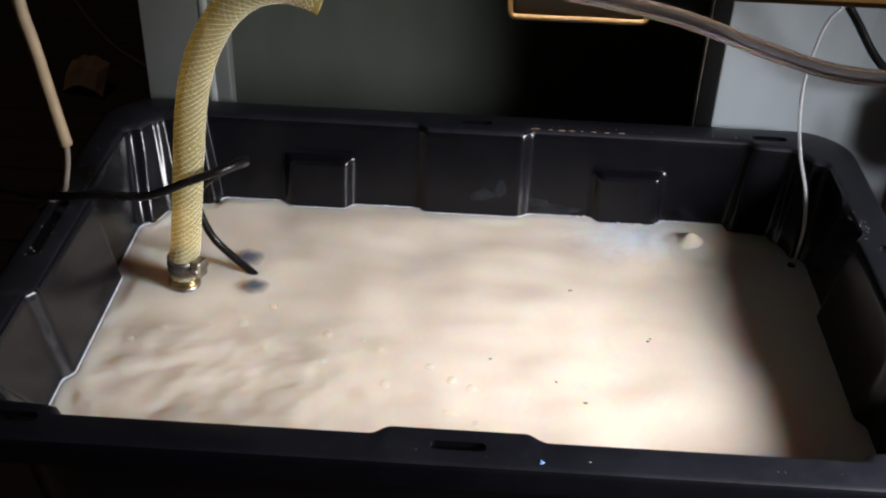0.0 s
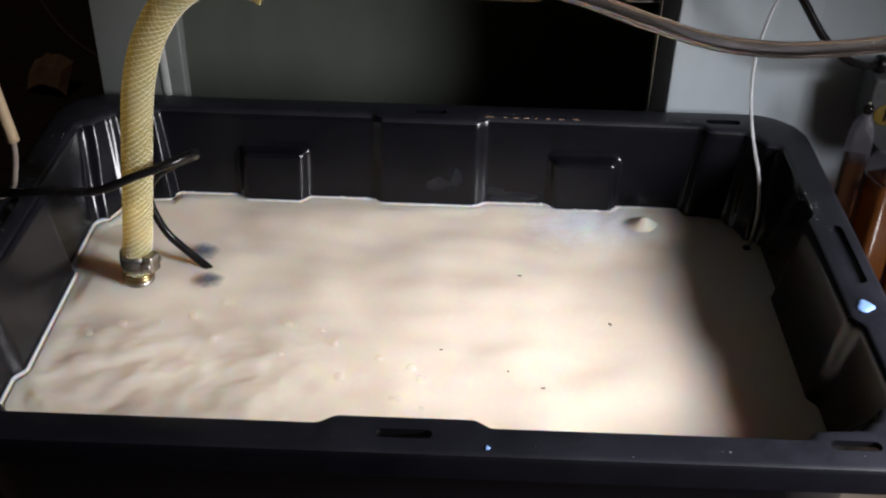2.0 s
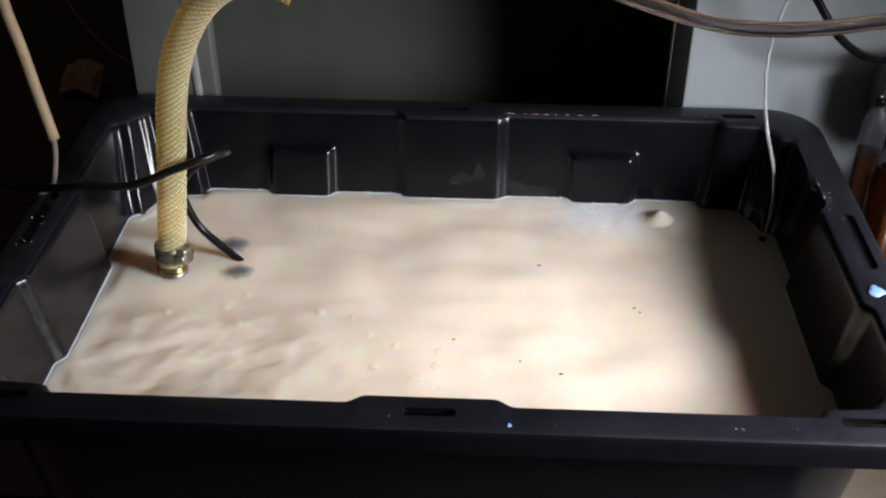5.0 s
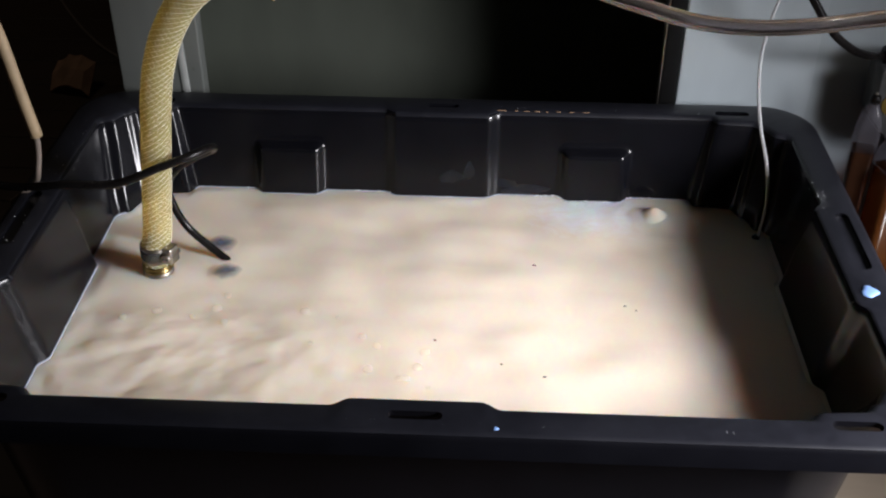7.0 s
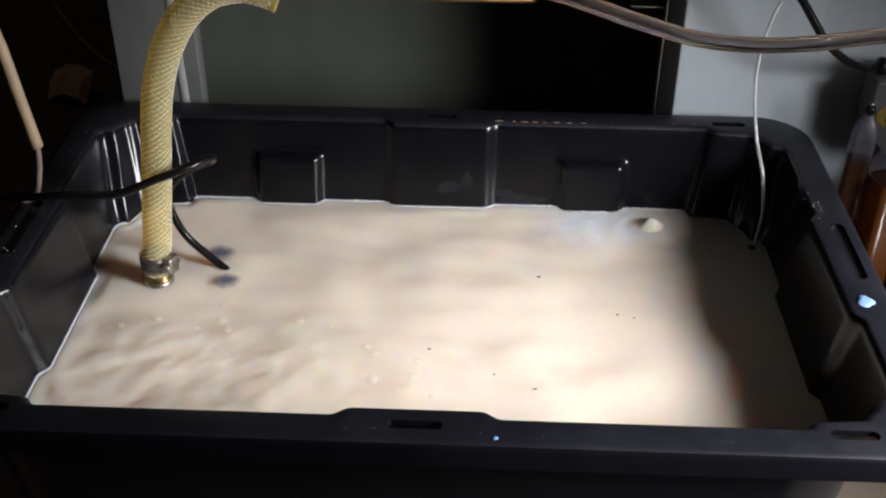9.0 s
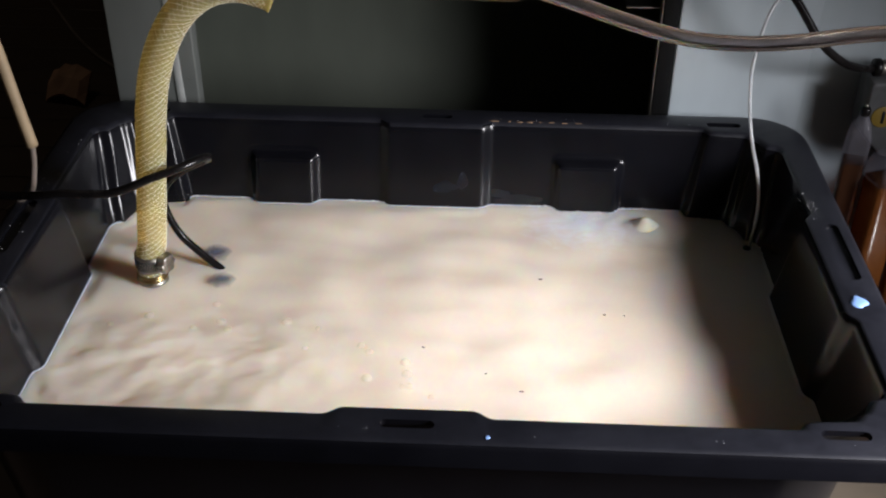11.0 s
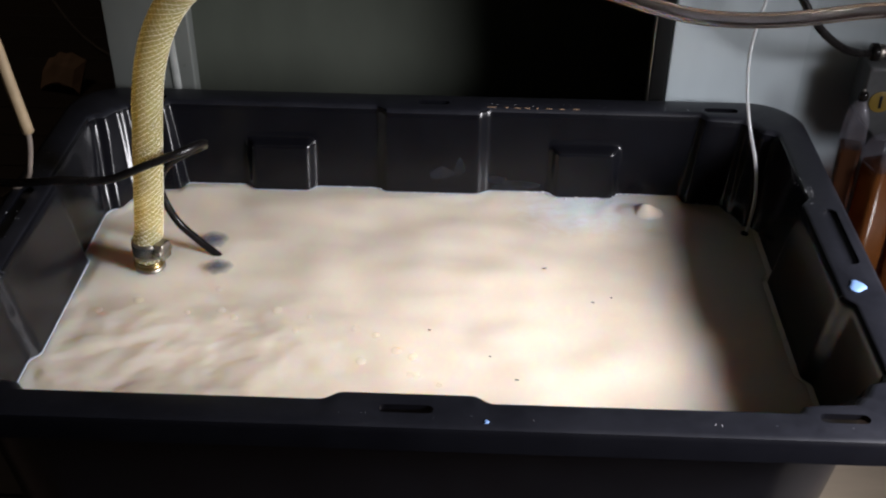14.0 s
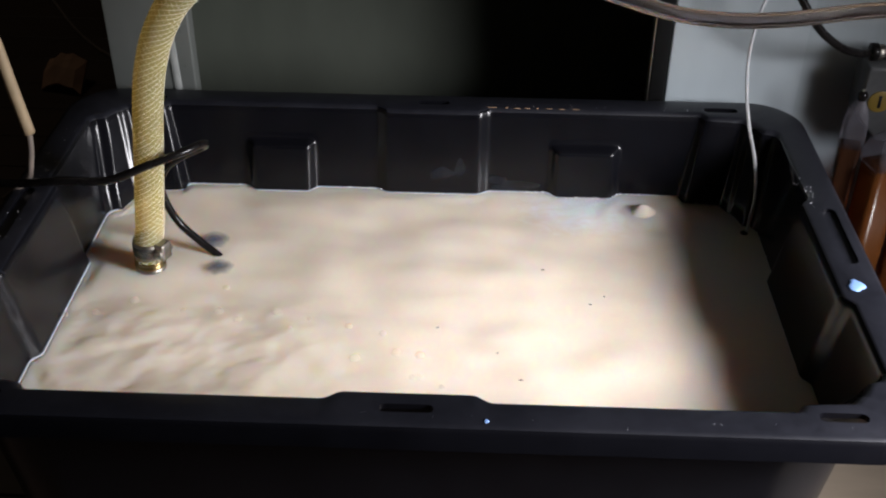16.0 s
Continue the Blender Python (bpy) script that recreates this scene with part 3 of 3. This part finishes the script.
for x, y, rx, ry, seed in ((-0.2020, 0.0470, 0.0190, 0.0165, 4), (-0.2170, 0.0930, 0.0210, 0.0200, 7)):
    hump = part("corner", pump_corner(seed), M_MURK, pump, "blue-grey corner showing through the cloudy water")
    hump.matrix_local = Matrix.Translation((x, y, LEVEL + 0.0036)) @ Matrix.Diagonal((rx, ry, 0.006, 1))

HX, HY = -0.2690, 0.045
fitting = thing("hose_fitting", "brass hose barb standing in the cloudy water on the pump outlet", "pipe fitting")
part("nut", lathe([(0.0125, 0.268), (0.0135, 0.272), (0.0148, 0.274), (0.0148, 0.2845), (0.0140, 0.2865), (0.0125, 0.2868)], (HX, HY, 0), 28), M_STEEL, fitting, "dull grey metal base")
part("ring", lathe([(0.0128, 0.2862), (0.0146, 0.2866), (0.0152, 0.2882), (0.0146, 0.2898), (0.0136, 0.2902), (0.0143, 0.2912), (0.0148, 0.2922), (0.0140, 0.2934), (0.0128, 0.2936)], (HX, HY, 0), 32), M_BRASS, fitting, "bright brass rings")

hose = thing("braided_hose", "yellowed clear vinyl hose with white braid, bent over above the tote", "hose")
HOSE = ((HX, HY, 0.2937), (-0.2685, HY, 0.310), (-0.2645, HY, 0.325), (-0.2605, HY, 0.355), (-0.2560, HY, 0.390), (-0.2515, HY, 0.425), (-0.2455, HY, 0.468), (-0.2385, HY, 0.500), (-0.2275, HY, 0.530), (-0.2105, HY, 0.558), (-0.1880, HY, 0.578), (-0.1620, HY, 0.5855), (-0.1400, HY, 0.5820), (-0.1270, HY, 0.5770))
HOSE_R = 0.0136
part("tube", pipe(HOSE, HOSE_R, 32, 10, lambda f: 1.0 + 0.06 * step(f, 0.96, 1.0)), M_HOSE, hose)


def braid_strand(turn, hand, pitch=0.066):
    rows = frames_along(spline(HOSE, 24))
    far = 0.0
    points = []
    for k, (q, u, v) in enumerate(rows):
        far += (q - rows[k - 1][0]).length if k else 0
        a = turn + hand * 2 * math.pi * far / pitch
        points.append(q + (HOSE_R + 0.00005) * (math.cos(a) * u + math.sin(a) * v))
    bm = bmesh.new()
    rings = []
    for q, u, v in frames_along(points[::2]):
        rings.append([q + (0.00019 if hand > 0 else 0.00011) * (math.cos(b) * u + math.sin(b) * v) for b in (0.8, 2.4, 4.0, 5.6)])
    return loft(bm, rings)


for k in range(12):
    for hand in (1, -1):
        part("braid_strand", braid_strand(2 * math.pi * (k + 0.25 * hand) / 12, hand), M_BRAID, hose, "white braid thread")

clamp = thing("hose_clamp", "stainless worm-drive clamp tightened round the yellow hose", "hose clamp")
part("band", lathe([(0.0140, 0.2985), (0.01485, 0.2987), (0.0150, 0.307), (0.01485, 0.3153), (0.0140, 0.3155)], (HX + 0.0010, HY, 0), 48), M_STEEL, clamp)
for k in range(22):
    a = -2.75 + 0.105 * k
    bm = box(-0.0004, 0.0004, -0.00055, 0.00055, -0.0056, 0.0056, 0.0002, 1)
    ob = part("slot", bm, M_SLOT, clamp)
    ob.matrix_local = Matrix.Translation((HX + 0.0010 + 0.0149 * math.cos(a), HY + 0.0149 * math.sin(a), 0.307)) @ Matrix.Rotation(a, 4, "Z")
bm = box(0.0138, 0.0240, -0.0070, 0.0070, -0.0080, 0.0100, 0.0026, 3)
housing = part("housing", bm, M_STEEL, clamp)
housing.matrix_local = Matrix.Translation((HX, HY, 0.3075)) @ Matrix.Rotation(radians(-24), 4, "Z")
screw = part("screw", lathe([(0.0018, -0.010), (0.0044, -0.0098), (0.0047, -0.0088), (0.0047, -0.0062), (0.0036, -0.0058), (0.0036, 0.009), (0.0028, 0.0098)], (0, 0, 0), 20), M_STEEL, clamp)
screw.matrix_local = Matrix.Translation((HX, HY, 0.3075)) @ Matrix.Rotation(radians(-24), 4, "Z") @ Matrix.Translation((0.0195, 0, 0)) @ Matrix.Rotation(radians(-90), 4, "X")
groove = part("groove", box(-0.0034, 0.0034, -0.0005, 0.0005, -0.0101, -0.0097, 0.0001, 1), M_SLOT, screw)

cable = thing("pump_cable", "glossy black rubber pump cable looped past the hose into the water", "cable")
part("cord", pipe(((-0.470, 0.06, 0.372), (-0.430, 0.05, 0.376), (-0.385, 0.035, 0.3805), (-0.333, 0.021, 0.393), (-0.286, 0.018, 0.397), (-0.249, 0.022, 0.411), (-0.222, 0.035, 0.417), (-0.206, 0.055, 0.416), (-0.208, 0.074, 0.404), (-0.226, 0.079, 0.393), (-0.246, 0.078, 0.380), (-0.2565, 0.078, 0.364), (-0.2575, 0.080, 0.342), (-0.2465, 0.080, 0.313), (-0.2260, 0.077, 0.292), (-0.2085, 0.073, 0.2780), (-0.1990, 0.070, 0.268)), 0.0039, 14, 10), M_BLACK, cable)


# ---- cables and tubes over the tote ----
white = thing("white_cable", "thick aged white cable hanging down beside the tote", "cable")
part("sheath", pipe(((-0.345, 0.40, 0.868), (-0.372, 0.30, 0.862), (-0.397, 0.15, 0.76), (-0.390, 0.07, 0.63), (-0.381, 0.052, 0.56), (-0.374, 0.05, 0.519), (-0.368, 0.05, 0.471), (-0.362, 0.05, 0.426)), 0.0055, 14, 8), M_WHITE, white)
part("lead", pipe(((-0.3622, 0.05, 0.428), (-0.3635, 0.05, 0.412), (-0.367, 0.05, 0.395), (-0.371, 0.049, 0.380), (-0.378, 0.046, 0.3725), (-0.396, 0.04, 0.360)), 0.0028, 10, 8), M_CORD, white, "thin brownish lead at the end of the sheath")

airline = thing("airline_tube", "thin clear airline tube hanging into the cloudy water", "tube")
part("tube", pipe(((0.345, 0.42, 0.866), (0.350, 0.30, 0.868), (0.356, 0.235, 0.78), (0.351, 0.20, 0.62), (0.336, 0.19, 0.546), (0.323, 0.19, 0.523), (0.3165, 0.19, 0.497), (0.313, 0.19, 0.457), (0.318, 0.19, 0.413), (0.3235, 0.178, 0.381), (0.3305, 0.159, 0.351), (0.3335, 0.147, 0.316), (0.328, 0.136, 0.280), (0.322, 0.132, 0.262)), 0.0018, 12, 10), M_AIRLINE, airline)
part("weight", lathe([(0.002, 0.262), (0.004, 0.264), (0.0046, 0.274), (0.0040, 0.2815), (0.0022, 0.283)], (0.3265, 0.136, 0), 18), M_BLACK, airline, "dark stone weight at the waterline")

lead = thing("black_lead", "black power lead hanging before the grey-green cabinet", "cable")
part("cord", pipe(((0.285, 0.42, 0.868), (0.290, 0.30, 0.868), (0.300, 0.23, 0.72), (0.318, 0.205, 0.575), (0.335, 0.20, 0.540), (0.352, 0.20, 0.517), (0.378, 0.20, 0.482), (0.404, 0.206, 0.460), (0.426, 0.219, 0.448), (0.442, 0.235, 0.4400), (0.454, 0.242, 0.4388)), 0.0042, 12, 10), M_BLACK, lead)

bench = thing("bench_frame", "pine board frame above the tote with small dark knots", "bench")
BEAM_Y, BEAM_Z = -0.42, 0.771
beam = part("rail", box(-0.80, 0.74, BEAM_Y, BEAM_Y + 0.038, BEAM_Z, BEAM_Z + 0.089, 0.003), M_WOOD, bench)
for x, y in ((-0.80, BEAM_Y - 0.0385), (0.38, BEAM_Y - 0.0385), (-0.80, 0.0), (0.702, 0.05)):
    part("leg", box(x, x + 0.038, y, y + 0.038, 0.0, BEAM_Z + 0.0445, 0.003), M_WOOD, bench)
# unseen board added to block overhead light; dark so it bounces little
part("light_block", box(-0.80, 0.74, BEAM_Y + 0.0385, 0.10, BEAM_Z + 0.045, BEAM_Z + 0.087, 0.003), M_WOODDARK, bench, "unseen dark board that keeps overhead light off the tote")
for x, z, r in ((0.078, 0.0028, 0.0011), (0.182, 0.0015, 0.0015), (0.110, 0.031, 0.002), (-0.12, 0.02, 0.0018)):
    knot = part("knot", lathe([(r, 0), (r * 0.8, 0.0003), (r * 0.3, 0.0004)], (0, 0, 0), 14), M_WOODDARK, bench, "small dark knot")
    knot.matrix_local = Matrix.Translation((x, BEAM_Y + 0.0001, BEAM_Z + z)) @ Matrix.Rotation(radians(90), 4, "X") @ Matrix.Diagonal((2.4, 0.7, 1, 1))
# cleat in the dark wood, with a tan strip round its lower edge
cleat = part("cleat", box(0.0108, 0.0588, BEAM_Y + 0.0015, BEAM_Y + 0.020, BEAM_Z - 0.0085, BEAM_Z + 0.001, 0.002), M_WOODDARK, bench, "dark wooden cleat")
EDGE = ((0.0105, 0.001), (0.0105, -0.005), (0.0112, -0.0083), (0.0145, -0.0090), (0.035, -0.0090), (0.0555, -0.0090), (0.0588, -0.0083), (0.0592, -0.006))
part("edging", pipe([(x, BEAM_Y + 0.001, BEAM_Z + z) for x, z in EDGE], 0.0010, 8, 6), M_WOOD, bench, "thin tan edging strip")

drip = thing("vinyl_tube", "clear vinyl tube sagging from the pine rail", "tube")
TY = -0.458
part("wall", pipe(((-0.33, BEAM_Y + 0.01, 0.8640), (-0.28, BEAM_Y - 0.006, 0.857), (-0.20, TY, 0.825), (-0.10, TY, 0.803), (-0.022, TY, 0.794), (0.021, TY, 0.788), (0.061, TY, 0.781), (0.092, TY, 0.771), (0.113, TY, 0.765), (0.133, TY, 0.763), (0.153, TY, 0.764), (0.173, TY, 0.767), (0.196, TY, 0.770), (0.225, TY, 0.778), (0.29, TY, 0.812), (0.36, BEAM_Y - 0.006, 0.857), (0.40, BEAM_Y + 0.01, 0.8640)), 0.0028, 16, 10, hollow=0.62), M_CLEAR, drip)
for x in (-0.345, 0.400):
    part("ferrule", lathe([(0.0030, 0.858), (0.0040, 0.8585), (0.0040, 0.869), (0.0030, 0.870)], (x, BEAM_Y + 0.012, 0), 16), M_BRASS, drip, "small brass end ferrule")


# ---- the cabinet behind ----
cabinet = thing("metal_cabinet", "grey-green enamelled cabinet with an open front and a dark inside", "cabinet")
CY = 0.280
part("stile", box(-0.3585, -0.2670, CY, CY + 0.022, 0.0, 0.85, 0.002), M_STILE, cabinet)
part("front_panel", box(0.2525, 0.86, CY, CY + 0.022, 0.0, 0.85, 0.003), M_CABINET, cabinet)
part("gasket", box(0.2345, 0.2520, CY - 0.001, CY + 0.03, 0.0, 0.85, 0.002), M_GASKET, cabinet, "black rubber gasket")
part("gasket_edge", box(0.2326, 0.2342, CY - 0.002, CY + 0.01, 0.0, 0.85, 0.0004, 1), M_STEEL, cabinet, "thin bright metal edge")
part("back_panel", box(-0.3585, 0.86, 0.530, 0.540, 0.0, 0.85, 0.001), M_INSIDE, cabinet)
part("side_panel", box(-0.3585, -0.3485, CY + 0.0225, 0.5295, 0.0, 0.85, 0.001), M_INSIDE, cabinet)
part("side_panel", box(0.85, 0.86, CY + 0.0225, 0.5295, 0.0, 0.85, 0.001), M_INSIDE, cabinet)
part("top_panel", box(-0.3625, 0.864, CY - 0.004, 0.544, 0.8505, 0.864, 0.002), M_CABINET, cabinet)
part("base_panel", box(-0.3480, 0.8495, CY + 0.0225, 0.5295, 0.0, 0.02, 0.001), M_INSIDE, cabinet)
bm = bmesh.new()
rows = [[(x + 0.0035 * math.sin(9 * z), CY - 0.0002 - t, z) for x, t in ((-0.2910, 0), (-0.2900, 0.0016), (-0.2830, 0.0020), (-0.2820, 0))] for z in [0.30 + 0.02 * k for k in range(26)]]
loft(bm, rows)
part("sealant_strip", bm, M_TAPE, cabinet, "smeared clear sealant strip")


def drops():
    bm = bmesh.new()
    rnd = random.Random(12)
    for _ in range(26):
        r = rnd.uniform(0.0006, 0.0017)
        made = bmesh.ops.create_icosphere(bm, subdivisions=1, radius=r)["verts"]
        x, z = rnd.gauss(-0.279, 0.010), rnd.uniform(0.36, 0.52)
        for v in made:
            v.co = Vector((min(v.co.x + x, -0.2700), v.co.y * 0.5 + CY - 0.0003, v.co.z * 1.5 + z))
    return bm


tagged(part("droplets", drops(), M_JAR, cabinet, "clear water droplets"), kind="stuff")
clip = part("clip", box(0.196, 0.2342, CY + 0.010, CY + 0.022, 0.477, 0.500, 0.003), M_JAR, cabinet, "clear plastic clip with a bright edge")
part("clip_edge", box(0.197, 0.2325, CY + 0.0075, CY + 0.0098, 0.4775, 0.4795, 0.0006), M_STEEL, cabinet, "bright lower edge")


# ---- bottles and pump beside the cabinet ----
def bottle(label, half, level, top, m, fluid):
    """A square clear bottle of amber liquid: a long empty shoulder drawn in to a black knob."""
    ob = thing("amber_bottle", label, "bottle", "bottles beside the tote")
    r = half * 0.3

    def square(z, h, rr):
        return [(*rounded_reach(2 * math.pi * k / 40, h, h, rr), z) for k in range(40)]

    rise = top - level
    part("body", loft(bmesh.new(), [square(0.0, half - 0.003, r), square(0.004, half, r), square(level - 0.0002, half, r)]), M_JAR, ob, "clear plastic body")
    wall_rings = [square(level, half, r), square(level + 0.45 * rise, half * 0.95, r), square(level + 0.70 * rise, half * 0.84, half * 0.4), square(level + 0.88 * rise, half * 0.58, half * 0.45), square(level + 0.95 * rise, half * 0.40, half * 0.38), square(top, half * 0.38, half * 0.37)]
    part("shoulder", loft(bmesh.new(), wall_rings), M_SILVER, ob, "glossy pale plastic shoulder")
    fill = [square(0.003, half - 0.005, r), square(0.006, half - 0.0018, r), square(level, half - 0.0018, r)]
    part("contents", loft(bmesh.new(), fill), fluid, ob)
    knob = part("knob", lathe([(0.0035, top - 0.001), (0.0046, top), (0.0054, top + 0.002), (0.0054, top + 0.006), (0.0042, top + 0.0085), (0.002, top + 0.0095)], sides=28), M_BLACK, ob, "glossy black knob")
    part("vent", lathe([(0.0016, top + 0.0090), (0.0016, top + 0.0112), (0.0009, top + 0.0117)], sides=16), M_STEEL, knob, "small metal vent")
    ob.matrix_basis = m
    return ob


bottle("clear bottle of amber liquid with a glossy black knob", 0.0185, 0.338, 0.374, pose(0.4710, 0.188, 0, 0, 0, 18), M_AMBER)
bottle("narrow clear bottle of dark brown liquid beside the tote", 0.0125, 0.350, 0.402, pose(0.4395, 0.2060, 0, 0, 0, -14), M_BROWN)
bottle("clear bottle of amber liquid behind the others", 0.0200, 0.330, 0.362, pose(0.516, 0.190, 0, 0, 0, -12), M_AMBER)

stand = thing("pump_stand", "black plastic crate carrying the air pump beside the cabinet", "crate")
part("crate_body", box(0.500, 0.640, 0.2220, 0.2700, 0.0, 0.3440, 0.004), M_GREYBOX, stand)


def pump_case():
    """A block whose lower corner is cut off aslant."""
    side = ((0.4460, 0.4280), (0.4460, 0.3760), (0.4480, 0.3700), (0.4690, 0.3465), (0.4750, 0.3445), (0.620, 0.3445), (0.6230, 0.3475), (0.6230, 0.4280), (0.6200, 0.4305), (0.4490, 0.4305))
    inset = [(x + (0.0025 if x < 0.5 else -0.0025), z + (0.0025 if z < 0.39 else -0.0025)) for x, z in side]
    rings = [[(x, y, z) for x, z in shape] for shape, y in ((inset, 0.2220), (side, 0.2245), (side, 0.2610), (inset, 0.2635))]
    return loft(bmesh.new(), rings)


airpump = thing("air_pump", "charcoal plastic air pump with a round yellow sticker", "air pump")
part("case", pump_case(), M_PUMP, airpump)
nozzle = part("nozzle", lathe([(0.0050, 0), (0.0082, 0.0010), (0.0082, 0.0090), (0.0064, 0.0098), (0.0064, 0.0130), (0.0082, 0.0138), (0.0082, 0.034), (0.0070, 0.035)], sides=24), M_STEEL, airpump, "pale metal outlet")
nozzle.matrix_local = Matrix.Translation((0.4540, 0.242, 0.4388)) @ Matrix.Rotation(radians(90), 4, "Y")
part("collar", lathe([(0.0050, -0.0045), (0.0088, -0.0040), (0.0095, -0.0015), (0.0095, 0.0025), (0.0084, 0.0035)], sides=24), M_BLACK, nozzle, "black rubber collar")
sticker = part("sticker", lathe([(0.0120, 0), (0.0120, 0.0006), (0.0115, 0.0008)], (0, 0, 0), 28), M_YELLOW, airpump, "round yellow sticker")
sticker.matrix_local = look((0.4645, 0.2218, 0.3920), (0.4645, 0.60, 0.3920))
part("symbol", box(-0.0016, 0.0016, -0.0070, 0.0070, 0.0008, 0.0011, 0.0002, 1), M_GREYBOX, sticker, "black mark")

sheet = part("plywood_sheet", box(0.40, 1.05, -0.42, 0.125, 0.0002, 0.0095, 0.0015), M_PLY, smooth=False)
tagged(sheet, "bare beige plywood sheet lying on the floor beside the tote", "plywood")

# ---- on the floor behind ----
carton = thing("cardboard_scrap", "crumpled piece of brown cardboard lying on the floorboards", "cardboard")
bm = bmesh.new()
rows = []
for k in range(7):
    f = k / 6
    rows.append([(-0.745 + 0.078 * f, 1.0 + dy - 0.02 * f, z + 0.010 * wobble(3, 4 * f, dy * 20) + 0.018 * math.sin(3 * f)) for dy, z in ((-0.035, 0.004), (-0.01, 0.026), (0.028, 0.036), (0.030, 0.032), (-0.008, 0.022), (-0.033, 0.0))])
loft(bm, rows)
part("flap", bm, M_CARD, carton, smooth=False)
far = thing("grey_wire", "thin grey wire lying across the floor behind the tote", "cable")
part("cord", pipe(((-0.93, 1.49, 0.0035), (-0.864, 1.387, 0.004), (-0.795, 1.277, 0.0035), (-0.733, 1.19, 0.004), (-0.671, 1.123, 0.0035), (-0.56, 1.03, 0.0035), (-0.42, 0.96, 0.0035)), 0.003, 8, 8), M_CORD, far)

# ---- floorboards ----
board_mesh = None
for k in range(42):
    y = -2.2 + 0.1 * k
    if board_mesh is None:
        first = part("floorboard", box(-2.0, 2.2, 0.001, 0.0985, -0.0115, -0.0002, 0.0012, 1), M_FLOOR, floor, smooth=False)
        board_mesh = first.data
        ob = first
    else:
        ob = new("floorboard", board_mesh)
        ob.parent = floor
    ob.location = (0, y, 0)


# ---- what moves ----
def motions():
    steps = [0.5 * k for k in range(33)]
    walk(swell, [(t, pose(0.0045 * wobble(31, 0.6 * t), 0.0045 * wobble(32, 0.6 * t), LEVEL + 0.0006 * wobble(33, 0.8 * t), 0.12 * wobble(34, 0.7 * t), 0.10 * wobble(35, 0.7 * t), 0.15 * wobble(36, 0.5 * t))) for t in steps])
    walk(boil, [(t, pose(0.222 + 0.006 * wobble(1, 0.9 * t), 0.168 + 0.004 * wobble(2, 0.9 * t), LEVEL + 0.0008 * wobble(3, 1.3 * t), 4 * wobble(4, 1.1 * t), 5 * wobble(5, 1.1 * t), 50 * wobble(6, 0.5 * t))) for t in steps])
    walk(froth_patch, [(t, pose(0.172 + 0.008 * wobble(7, 0.6 * t), 0.186 + 0.002 * wobble(8, 0.6 * t), LEVEL + 0.0003, 0, 0, 35 * wobble(9, 0.4 * t))) for t in steps])
    for group, reach in ((BUBBLES, 0.010), (SPECKS, 0.012)):
        for k, (ob, x, y, start) in enumerate(group):
            rows = []
            for t in steps:
                px = x + reach * math.sin(0.30 * (t - 16) + start) - reach * math.sin(start)
                py = y + 0.7 * reach * math.sin(0.23 * (t - 16) + 2 * start) - 0.7 * reach * math.sin(2 * start)
                rows.append((t, pose(px, py, LEVEL + ripple(px, py) + 0.0004, 0, 0, 8 * math.sin(0.4 * t + start))))
            walk(ob, rows)


motions()
